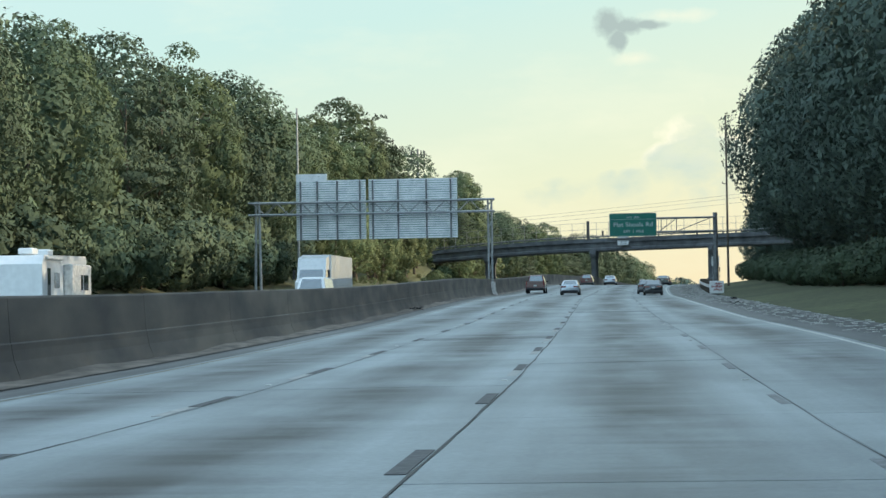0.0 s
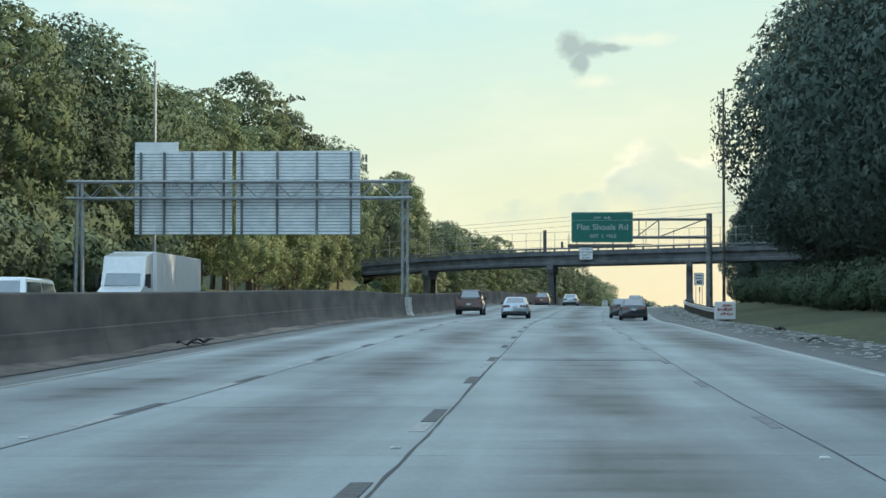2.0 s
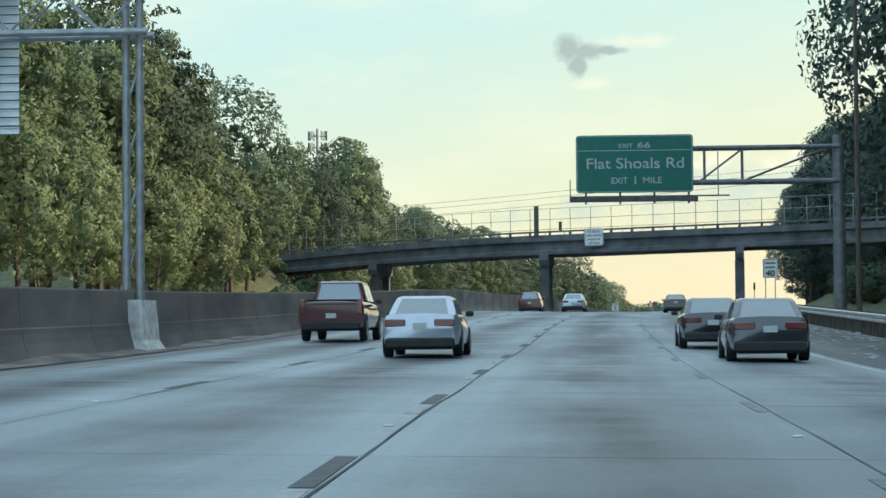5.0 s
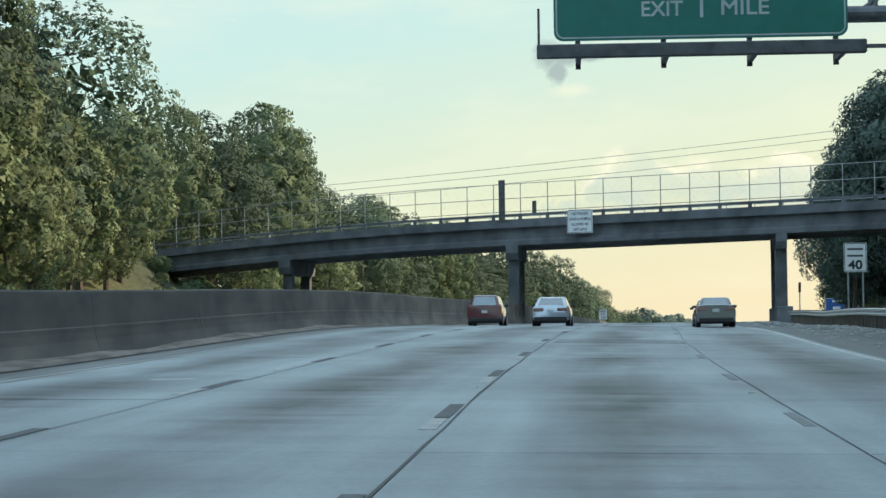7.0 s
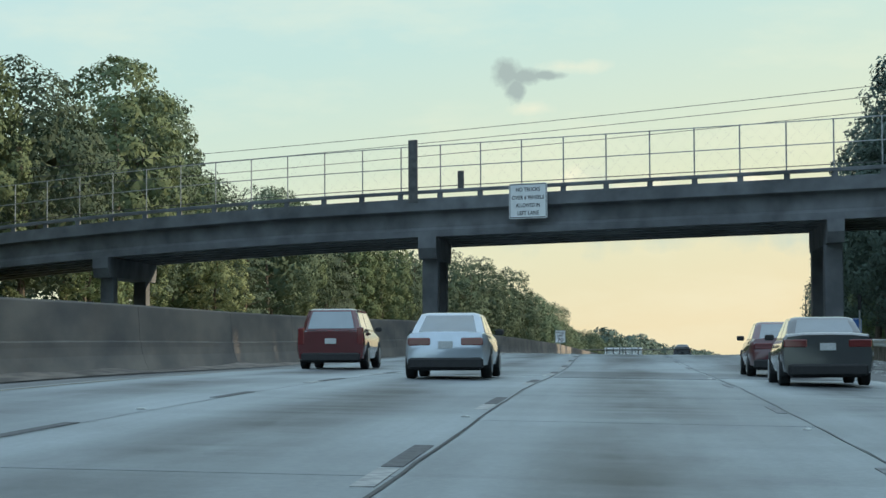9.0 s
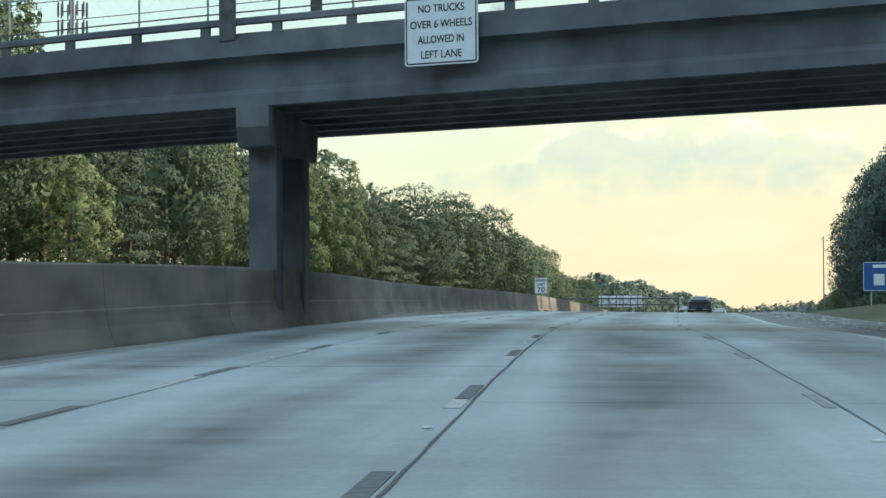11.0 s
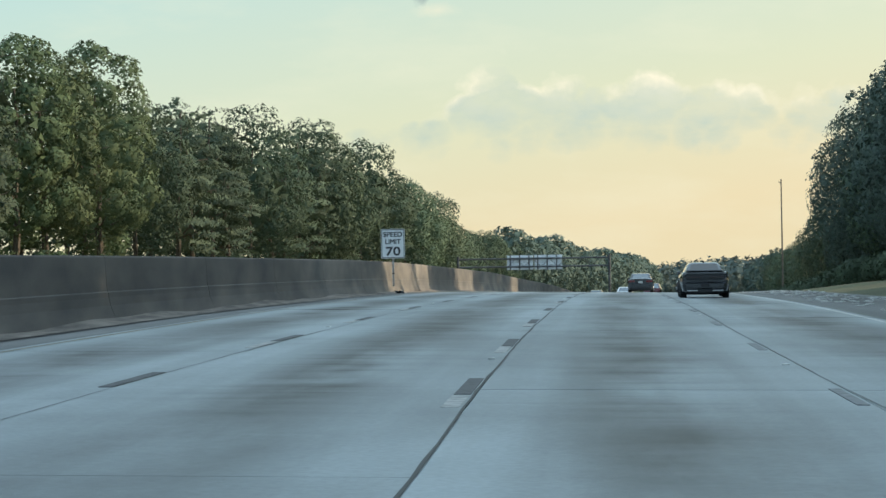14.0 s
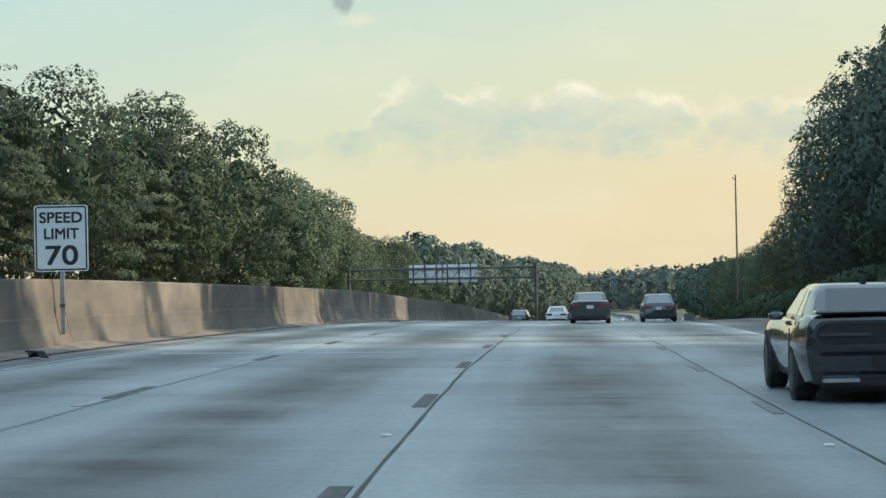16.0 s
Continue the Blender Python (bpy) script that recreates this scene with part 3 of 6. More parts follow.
def trunk_mesh(height, r0, limbs, seed):
    r = random.Random(seed)
    m = Mesh()
    pts, p = [], Vector((0, 0, -0.6))
    steps = 7
    for i in range(steps + 1):
        pts.append((p.copy(), r0 * (1 - 0.85 * i / steps) + 0.03))
        p += Vector((r.uniform(-0.25, 0.25), r.uniform(-0.25, 0.25), (height + 0.6) / steps))
    for (a, ra), (b, rb) in zip(pts, pts[1:]):
        m.tube(a, b, ra, rb, 7, False)
    for _ in range(limbs):
        a, ra = pts[r.randint(2, steps - 1)]
        t = r.uniform(0, 2 * math.pi)
        d = Vector((math.cos(t), math.sin(t), r.uniform(0.1, 0.8))).normalized()
        b = a + d * height * r.uniform(0.12, 0.22)
        m.tube(a, b, ra * 0.45, 0.04, 5, False)
    return m


def ball(r, n):
    d = r.normal(0, 1, (n, 3))
    return d / np.linalg.norm(d, axis=1, keepdims=True)


def crown_points(kind, h, w, count, seed, fine=1.0):
    """Centres, outward directions and sizes of the leaves of a crown, h high and w wide."""
    r = np.random.default_rng(seed)
    cs, ns, ss = [], [], []

    def core(low, high, wide, n, size):
        """Dark sprays in the depth of the crown."""
        d = ball(r, n)
        f = r.uniform(0.2, 1.0, (n, 1)) ** 0.5
        cs.append(d * f * [wide, wide, (high - low) / 2] + [0, 0, (high + low) / 2])
        ns.append(d)
        ss.append(r.uniform(0.7, 1.2, n) * size / fine)

    if kind == "pine":
        # flat boughs in layers that rise from the stem and droop at their ends, under a rounded head
        layers = 12
        for i in range(layers):
            f = i / (layers - 1)
            env = w * 0.5 * math.sin(math.pi * (0.30 + 0.60 * f)) ** 0.75
            for j in range(7 if f < 0.75 else 5):
                t = r.uniform(0, 6.283)
                ln = env * r.uniform(0.70, 1.08)
                z0 = h * (0.20 + 0.73 * f) + r.uniform(-0.028, 0.028) * h
                n = max(8, int(count / 74 * (ln / (w * 0.42)) ** 1.4))
                u = r.uniform(0.18, 1.0, n) ** 0.75
                lat = r.normal(0, 0.42, n) * ln * 0.34 * np.sin(np.pi * np.clip(u, 0.12, 0.93)) ** 0.6 * 1.25
                up = ln * (0.26 * u - 0.26 * u ** 2.6) - 0.35 * np.abs(lat) ** 1.3 * 0.5 + r.normal(0, 0.17, n)
                cs.append(np.stack([np.cos(t) * u * ln - np.sin(t) * lat, np.sin(t) * u * ln + np.cos(t) * lat, z0 + up], 1))
                ns.append(np.stack([np.cos(t) * (0.55 + 0.5 * u), np.sin(t) * (0.55 + 0.5 * u), 0.55 + 0.3 * r.normal(0, 1, n)], 1))
                ss.append(r.uniform(0.20, 0.40, n))
        core(h * 0.24, h * 0.93, w * 0.19, 110, 0.55)
    else:
        low = {"broad": 0.10, "tall": 0.06, "bush": 0.0}[kind]
        lobes = {"broad": 58, "tall": 50, "bush": 16}[kind]
        for i in range(lobes):
            f = (i + 0.5) / lobes
            z, t = 1 - 2 * f, i * 2.39996 + r.uniform(-0.35, 0.35)
            ring = math.sqrt(1 - z * z)
            out = np.array([math.cos(t) * ring, math.sin(t) * ring, z])
            egg = 1.0 - 0.16 * z                       # fuller below, narrower above
            q = r.uniform(0.66, 0.90)
            rad = w * r.uniform(0.105, 0.175) * (1.3 if kind == "bush" else 1.0)
            c = np.array([out[0] * w * 0.5 * egg * q, out[1] * w * 0.5 * egg * q, h * ((1 + low) / 2 + z * (1 - low) / 2 * min(q + 0.04, 0.98 - rad / h * 1.3))])
            n = int(count / lobes * (rad / (0.14 * w)) ** 1.8)
            d = ball(r, n) + out * 0.75
            d /= np.linalg.norm(d, axis=1, keepdims=True)
            cs.append(c + d * rad * r.uniform(0.70, 1.10, (n, 1)) * [1, 1, 0.82])
            ns.append(d * 0.85 + out * 0.35 + [0, 0, 0.12])
            ss.append(r.uniform(0.18, 0.42, n) * (1 if kind != "bush" else 0.8))
        core(h * (low + 0.08), h * 0.86, w * 0.33, 300 if kind != "bush" else 40, 0.055 * w)
    return np.concatenate(cs), np.concatenate(ns), np.concatenate(ss)


def make_tree(name, kind, h, w, count, mat, seed, label, category="tree", coarse=1.0):
    ob = thing(name, label, category)
    part("trunk", trunk_mesh(h * (0.9 if kind == "pine" else 0.75), h * 0.016, 9 if kind != "bush" else 3, seed), BARK, ob)
    c, n, s = crown_points(kind, h, w, count, seed, coarse)
    part("crown", leaf_mesh("crown", c, n, s * coarse, mat, seed=seed), mat, ob)
    return ob


NEAR = 7400
BROAD = [make_tree("oak_tree", "broad", 22, 14, NEAR, LEAF_A, 11, "tall dark green broadleaf tree with a full crown", coarse=0.72),
         make_tree("oak_tree", "broad", 20, 13, NEAR, LEAF_A, 12, "dark green broadleaf tree with an uneven crown", coarse=0.72),
         make_tree("poplar_tree", "tall", 24, 10.5, NEAR, LEAF_B, 13, "tall yellowish-green poplar with a narrow crown", coarse=0.72),
         make_tree("poplar_tree", "tall", 21, 9.5, NEAR, LEAF_B, 14, "slender light green broadleaf tree hung with vines", coarse=0.72)]
PINES = [make_tree("pine_tree", "pine", 25, 12, NEAR, LEAF_P, 15, "tall dark pine with layered branches", coarse=0.72),
         make_tree("pine_tree", "pine", 22, 10.5, NEAR, LEAF_P, 16, "dark green pine with sparse layered boughs", coarse=0.72)]
BUSHES = [make_tree("bush", "bush", 7, 8, 1500, LEAF_V, 17, "bush grown over with sunlit pale vine leaves", "bush"),
          make_tree("bush", "bush", 5, 7, 1200, LEAF_B, 18, "low leafy bush at the wood's edge", "bush")]
# trees for the right-hand wood, in its shade-toned leaf colour
RIGHT_TREES = [make_tree("cedar_tree", "broad", 22, 14, NEAR, LEAF_R, 31, "dense tree of the shaded right-hand wood with a rounded crown", coarse=0.72),
          make_tree("cedar_tree", "tall", 24, 12, NEAR, LEAF_R, 32, "tall dense tree at the shaded right-hand wood's edge", coarse=0.72)]
UNDER = make_tree("bush", "bush", 5, 7, 1400, LEAF_A, 33, "dark low bush at the shaded wood's edge", "bush")
VINE = make_tree("vine_grown_tree", "tall", 16, 8, 4200, LEAF_V, 34, "small tree grown over with sunlit pale vine leaves", coarse=0.72)
FAR_BROAD = make_tree("broadleaf_tree", "broad", 21, 15, 2600, LEAF_A, 21, "broadleaf tree far along the freeway", coarse=1.2)
FAR_PINE = make_tree("pine_tree", "pine", 23, 12, 2600, LEAF_P, 22, "pine far along the freeway", coarse=1.15)
# coarse trees, mostly out of view, added to keep the sun off the road
SUN_BLOCK = make_tree("broadleaf_tree", "broad", 20, 15, 1000, LEAF_R, 23, "coarse tree added beside the road to block the sun", coarse=2.2)
HEIGHTS = {m: h for m, h in zip(BROAD + PINES + BUSHES + RIGHT_TREES + [UNDER, VINE, FAR_BROAD, FAR_PINE, SUN_BLOCK], (22, 20, 24, 21, 25, 22, 7, 5, 22, 24, 5, 16, 21, 23, 20))}


def ground_at(s, y):
    return on_road(s, y, bank(s, y))


used_models = set()


def plant(model, s, y, scale, turn, group, wide=1.0):
    p = ground_at(s, y)
    m = Matrix.Translation(p) @ Euler((0, 0, turn)).to_matrix().to_4x4() @ Matrix.Diagonal((scale * wide, scale * wide, scale, 1))
    if model in used_models:
        ob = copy_thing(model, m)
    else:
        used_models.add(model)
        ob = model
        ob.matrix_basis = m
    return tagged(ob, group=group)


rng = random.Random(7)


def row(y0, y1, step, s_of, height_of, mix, group, jitter=2.0):
    y = y0
    while y < y1:
        model = rng.choices(*zip(*mix))[0]
        base = HEIGHTS[model]
        h = height_of(y) * rng.uniform(0.92, 1.04) * (0.83 if model in (*PINES, FAR_PINE) else 0.93)
        plant(model, s_of(y) + rng.uniform(-jitter, jitter), y + rng.uniform(-1.5, 1.5), h / base, rng.uniform(0, 6.28), group)
        y += step * rng.uniform(0.8, 1.25)


A, B, C, D = BROAD
P, Q = PINES
E, G, H = FAR_BROAD, FAR_PINE, SUN_BLOCK
R, S = RIGHT_TREES
# the wood beyond the opposite carriageway
left_h = lerp_table([(100, 22.0), (165, 23.2), (195, 28.6), (220, 29.6), (238, 26.4), (262, 25.0), (300, 26.5), (330, 30.5), (350, 31.8), (368, 31.0), (376, 28.5), (388, 22.0), (400, 18.4), (412, 19.2), (425, 23.2), (440, 24.6), (455, 25.4), (480, 25.5), (500, 23.0), (520, 20.8), (545, 22.6), (588, 22.8), (604, 20.2), (630, 22.2), (662, 23.8), (690, 26.6), (720, 26.8), (750, 24.6), (785, 20.5), (810, 17.0), (1000, 17.5), (1100, 18.5), (1250, 19.0), (1400, 19.0)])
# shade, then sun, put into the choice: darker trees here, paler from 264
row(140, 262, 6.6, lambda y: -46.5, left_h, [(A, 4), (B, 4), (C, 1), (P, 2), (Q, 2)], "wood along the freeway")
row(264, 350, 6.4, lambda y: -46.5, left_h, [(A, 1), (B, 1), (C, 3), (D, 3), (Q, 1)], "wood along the freeway")
row(350, 470, 6.5, lambda y: -52.5 if 380 < y < 412 else -45.5, left_h, [(A, 1), (B, 1), (C, 2), (D, 2), (P, 2), (Q, 3)], "wood along the freeway")
row(470, 740, 6.6, lambda y: -48, left_h, [(A, 2), (B, 1), (C, 1), (D, 2), (P, 7), (Q, 6)], "wood along the freeway")
row(150, 760, 13.0, lambda y: -57, lambda y: left_h(y) * 1.0, [(E, 3), (G, 1)], "wood along the freeway")
row(740, 880, 7.0, lambda y: -47, left_h, [(A, 2), (B, 2), (Q, 2)], "wood along the freeway")
row(140, 264, 4.5, lambda y: -42.0, lambda y: 6.0 + 1.5 * math.sin(y * 0.7), [(UNDER, 1)], "bushes at the wood's edge", 1.2)
row(140, 264, 6.0, lambda y: -47.5, lambda y: 9.5, [(UNDER, 1)], "bushes at the wood's edge", 1.0)
row(264, 384, 7.0, lambda y: -40.5, lambda y: 4.0 + 2.0 * math.sin(y * 0.9), [(BUSHES[0], 2), (BUSHES[1], 1)], "bushes at the wood's edge", 1.6)
row(382, 414, 3.0, lambda y: -39.5, lambda y: 5.5, [(BUSHES[0], 1), (BUSHES[1], 2)], "bushes at the wood's edge", 1.0)
row(384, 416, 3.0, lambda y: -43.5, lambda y: 4.5, [(BUSHES[0], 1), (BUSHES[1], 2)], "bushes at the wood's edge", 2.5)
row(416, 760, 5.5, lambda y: -42.5, lambda y: 6.0, [(BUSHES[0], 1), (BUSHES[1], 2)], "bushes at the wood's edge", 1.0)
row(300, 380, 7.0, lambda y: -42.5, lambda y: 13.0 + 4.5 * math.sin(y * 0.61), [(VINE, 1)], "vine-grown trees at the wood's edge", 1.0)
for y, off, h in ((346.0, -44.0, 17.0), (353.0, -43.0, 20.0), (383.0, -43.0, 14.0), (389.5, -43.5, 17.0), (396.0, -45.0, 14.0), (436.0, -42.0, 11.0), (452.0, -42.5, 9.0), (486.0, -43.5, 12.0)):
    plant(VINE, off, y, h / 16, y, "vine-grown trees at the wood's edge", 1.15)
# the wood beside the shoulder
right_s = lerp_table([(-140, 24), (100, 26), (200, 27.2), (280, 27.2), (306, 25.0), (380, 25), (410, 28), (470, 30.5), (530, 31), (560, 34), (600, 34), (660, 30.2), (740, 26.8), (820, 20), (900, 14.5), (1000, 13.2), (1060, 13), (1400, 13)])
right_h = lerp_table([(-140, 26.5), (60, 27.6), (170, 27.6), (270, 29.5), (310, 30.0), (372, 17.0), (410, 16.0), (520, 18.0), (538, 18.0), (548, 15.5), (596, 15.5), (612, 22.0), (640, 25.6), (665, 25.6), (700, 24.0), (735, 21.0), (760, 18.0), (830, 15.0), (900, 15.5), (1060, 16.0), (1250, 18.0), (1400, 18.0)])
# never in view: added for its shade on the road
row(-120, 110, 7.0, right_s, right_h, [(H, 1)], "wood beside the shoulder", 1.0)
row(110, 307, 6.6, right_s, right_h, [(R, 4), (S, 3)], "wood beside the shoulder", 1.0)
# a tall stand beyond the overpass, its edge drawn back from the road afterwards
row(446, 464, 5.5, lambda y: 21.3, lambda y: 20.5, [(S, 1)], "wood beside the shoulder", 0.4)
row(446, 470, 5.5, lambda y: 26.5, lambda y: 31.5, [(S, 1)], "wood beside the shoulder", 0.6)
row(448, 476, 7.0, lambda y: 34.0, lambda y: 36.0, [(A, 1), (B, 1), (P, 1)], "wood beside the shoulder", 1.0)
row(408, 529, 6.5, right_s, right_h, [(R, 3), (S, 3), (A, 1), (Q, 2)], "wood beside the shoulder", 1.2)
# slender trees, added and sized so their gaps shape the barrier's sun patches
for y, h, model, wide in ((533.0, 25.0, C, 1.0), (537.0, 25.0, D, 1.0), (549.0, 24.0, C, 0.25), (557.0, 22.5, D, 0.36), (571.0, 27.0, C, 1.0), (574.5, 28.0, D, 1.0), (578.0, 26.0, C, 1.0),
                          (600.0, 24.5, D, 1.0), (605.0, 24.5, C, 1.0), (611.0, 24.0, D, 1.0), (617.0, 24.0, C, 1.0), (625.5, 24.0, D, 1.0)):
    plant(model, right_s(y), y, h / HEIGHTS[model], y, "wood beside the shoulder", wide)
# coarse trees added behind them, out of view, to darken between the patches
for y, off in ((536.0, 12.0), (578.0, 14.0), (607.0, 15.0), (617.0, 16.0), (625.0, 15.0)):
    plant(H, right_s(y) + off, y, 30.0 / HEIGHTS[H], y, "wood beside the shoulder", 0.72)
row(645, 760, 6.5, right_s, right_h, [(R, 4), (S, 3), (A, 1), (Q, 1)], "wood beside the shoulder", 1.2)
# next four rows, mostly hidden, are added or thickened against the sun
row(-120, 300, 6.0, lambda y: right_s(y) + 10, lambda y: right_h(y) * 0.95, [(H, 1)], "wood beside the shoulder")
row(374, 418, 5.5, lambda y: 45, lambda y: 31, [(H, 1)], "wood beside the shoulder")
row(415, 536, 6.5, lambda y: right_s(y) + 8, lambda y: right_h(y) * 1.05, [(E, 3), (G, 1)], "wood beside the shoulder")
row(650, 760, 9.0, lambda y: right_s(y) + 9, lambda y: 25, [(E, 3), (G, 1)], "wood beside the shoulder")
row(760, 950, 7.5, right_s, right_h, [(A, 2), (B, 2), (Q, 1)], "wood beside the shoulder", 2.0)
# next four rows are tall and unseen, added to shade road and barrier
row(296, 452, 5.0, lambda y: 58, lambda y: 35, [(H, 1)], "wood beside the shoulder", 2.0)
row(384, 540, 5.5, lambda y: right_s(y) + 26, lambda y: 35, [(H, 1)], "wood beside the shoulder", 1.0)
row(650, 680, 5.0, lambda y: right_s(y) + 19, lambda y: 30, [(H, 1)], "wood beside the shoulder")
row(398, 536, 6.5, lambda y: right_s(y) + 18, lambda y: 28, [(H, 1)], "wood beside the shoulder")
row(600, 800, 9.0, lambda y: right_s(y) - 6, lambda y: 4.5, [(UNDER, 1)], "bushes at the wood's edge", 1.0)
row(170, 306, 5.0, lambda y: right_s(y) - 8.0, lambda y: 3.0, [(UNDER, 1)], "bushes at the wood's edge", 0.8)
row(150, 300, 5.0, lambda y: right_s(y) - 4.5, lambda y: 4.0, [(UNDER, 1)], "bushes at the wood's edge", 0.8)


def valley_wood():
    """The joined crowns of the wood on both sides, down in the valley."""
    r = np.random.default_rng(13)
    c0, n0, s0 = crown_points("broad", 20, 14, 1000, 24, 1.6)
    cs, ns, ss = [], [], []
    for y0, y1, step, s_of, h_of in ((880, 1330, 9, lambda y: -46 + 10 * min(1, (y - 900) / 150), left_h), (900, 1330, 20, lambda y: -58, left_h), (950, 1330, 9, right_s, right_h), (850, 1330, 20, lambda y: right_s(y) + 12, right_h)):
        for y in np.arange(y0, y1, step):
            k, t = h_of(y) / 20 * r.uniform(0.85, 1.08), r.uniform(0, 6.28)
            rot = np.array([[math.cos(t), math.sin(t), 0], [-math.sin(t), math.cos(t), 0], [0, 0, 1]])
            cs.append(c0 @ rot * k + np.array(ground_at(s_of(y) + r.uniform(-2, 2), y + r.uniform(-2, 2))))
            ns.append(n0 @ rot)
            ss.append(s0 * 2.3 * k)
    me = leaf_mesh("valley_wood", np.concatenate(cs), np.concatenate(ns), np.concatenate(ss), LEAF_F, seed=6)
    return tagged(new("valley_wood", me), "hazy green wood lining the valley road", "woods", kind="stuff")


valley_wood()


def far_woods():
    """Closed woods on the rise where the valley ends."""
    r = np.random.default_rng(3)
    cs, ns = [], []
    for y in np.arange(1640, 2000, 30.0):
        for x in np.arange(-250, 600, 9.0):
            px, py = x + r.uniform(-4, 4), y + r.uniform(-12, 12)
            off = px - ROAD_X(py)
            if py < 1700 and -40 < off < 14:
                continue
            h = 22.5 + 2.2 * math.sin(px / 17.0 + 1) + 1.2 * math.sin(px / 6.1) + r.uniform(-1.2, 1.6)
            n = 70
            d = r.normal(0, 1, (n, 3))
            d /= np.linalg.norm(d, axis=1, keepdims=True)
            cs.append(np.array([px, py, ROAD_Z(py) + 13.5 + (h - 27) * 0.52]) + d * [5.5, 5.5, h * 0.5] * r.uniform(0.75, 1.05, (n, 1)))
            ns.append(d + [0, 0, 0.3])
    c = np.concatenate(cs)
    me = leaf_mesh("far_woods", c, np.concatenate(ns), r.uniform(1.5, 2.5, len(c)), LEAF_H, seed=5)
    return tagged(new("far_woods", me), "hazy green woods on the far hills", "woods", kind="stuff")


far_woods()


# ---- overpass ----
B_O, B_E, B_F = Vector((-4.4, 393.0, 0)), Vector((0.894, -0.447, 0.009)), Vector((0.066, 0.998, 0))


def bridge_at(u, w, z):
    """A place u metres along the overpass from the median pier, w in from its near edge."""
    return B_O + B_E * u + B_F * w + Vector((0, 0, z - 0.00085 * min(0.0, u) ** 2))


def skewed(mesh):
    mesh.v = [tuple(bridge_at(*p)) for p in mesh.v]
    return mesh


def beam(prof, u0, u1):
    """An outline of (in from the edge, height) drawn along the overpass."""
    return skewed(Mesh().loft([[(u, w, z) for w, z in prof] for u in span(u0, u1, 4.0)]))


def oblong(w0, w1, z0, z1, c=0.0):
    if not c:
        return [(w0, z0), (w1, z0), (w1, z1), (w0, z1)]
    return [(w0, z0), (w1, z0), (w1, z1 - c), (w1 - c, z1), (w0 + c, z1), (w0, z1 - c)]


bridge = thing("overpass", "weathered concrete road overpass on skewed piers", "bridge")
U0, U1, WIDE = -44.65, 46.0, 13.3
part("deck_slab", beam(oblong(0, WIDE, 12.55, 12.85), U0, U1), BRIDGE, bridge)
part("fascia", beam(oblong(-0.10, 0.22, 12.42, 12.95), U0, U1), BRIDGE, bridge)
# the girders behind the outer one take the lightened concrete
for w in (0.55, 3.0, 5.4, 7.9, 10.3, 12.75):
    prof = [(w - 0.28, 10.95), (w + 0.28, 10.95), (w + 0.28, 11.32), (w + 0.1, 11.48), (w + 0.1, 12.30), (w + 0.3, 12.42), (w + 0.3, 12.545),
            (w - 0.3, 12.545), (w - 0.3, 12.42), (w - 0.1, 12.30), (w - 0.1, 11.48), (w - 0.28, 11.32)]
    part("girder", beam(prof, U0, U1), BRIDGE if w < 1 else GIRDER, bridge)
for w in (0.0, WIDE - 0.35):
    part("parapet_kerb", beam(oblong(w, w + 0.35, 12.853, 13.12), U0, U1), BRIDGE, bridge)
    part("parapet_beam", beam(oblong(w - 0.03, w + 0.33, 13.39, 13.58, 0.03), U0, U1), BRIDGE, bridge)
    post = Mesh().box(-0.16, 0.16, w + 0.02, w + 0.3, 13.121, 13.389)
    for i in range(36):
        u = U0 + 0.4 + i * 2.55
        part("parapet_post", skewed(Mesh().add([(x + u, y, z) for x, y, z in post.v], post.f)), BRIDGE, bridge)
# pedestrian fence on the near side: posts, rails and netting
for i in range(36):
    u = U0 + 0.4 + i * 2.55
    part("fence_post", skewed(Mesh().tube((u, 0.5, 12.84), (u, 0.5, 16.15), 0.045, n=6)), STEEL, bridge)
for z in (16.12, 14.9):
    part("fence_rail", beam(oblong(0.475, 0.525, z - 0.025, z + 0.025), U0, U1), STEEL, bridge)
part("parapet_rail", beam(oblong(0.10, 0.14, 13.74, 13.78), U0, U1), DARK_STEEL, bridge)
part("hand_rail", beam(oblong(WIDE - 0.23, WIDE - 0.17, 14.07, 14.13), U0, U1), STEEL, bridge)
for i in range(36):
    u = U0 + 1.2 + i * 2.55
    part("rail_post", skewed(Mesh().tube((u, WIDE - 0.2, 13.6), (u, WIDE - 0.2, 14.1), 0.03, n=6)), DARK_STEEL, bridge)
net = Mesh()
for k in range(119):
    u = U0 + k * 0.76
    net.add([tuple((u, 0.5, 13.7)), (u + 0.005, 0.5, 13.7), (min(U1, u + 2.4) + 0.005, 0.5, 16.1), (min(U1, u + 2.4), 0.5, 16.1)], [(0, 1, 2, 3)])
    net.add([tuple((min(U1, u + 2.4), 0.5, 13.7)), (min(U1, u + 2.4) + 0.005, 0.5, 13.7), (u + 0.005, 0.5, 16.1), (u, 0.5, 16.1)], [(0, 1, 2, 3)])
tagged(part("fence_netting", skewed(net), STEEL, bridge, "wire netting of the fence"), kind="stuff")
part("dark_panel", skewed(Mesh().box(-0.35, 0.25, -0.14, -0.05, 12.9, 16.45, 0.02)), DARK_STEEL, bridge, "narrow dark metal panel on the parapet")
part("short_panel", skewed(Mesh().box(2.75, 3.15, 0.42, 0.5, 13.6, 14.6, 0.02)), DARK_STEEL, bridge, "short dark metal panel")


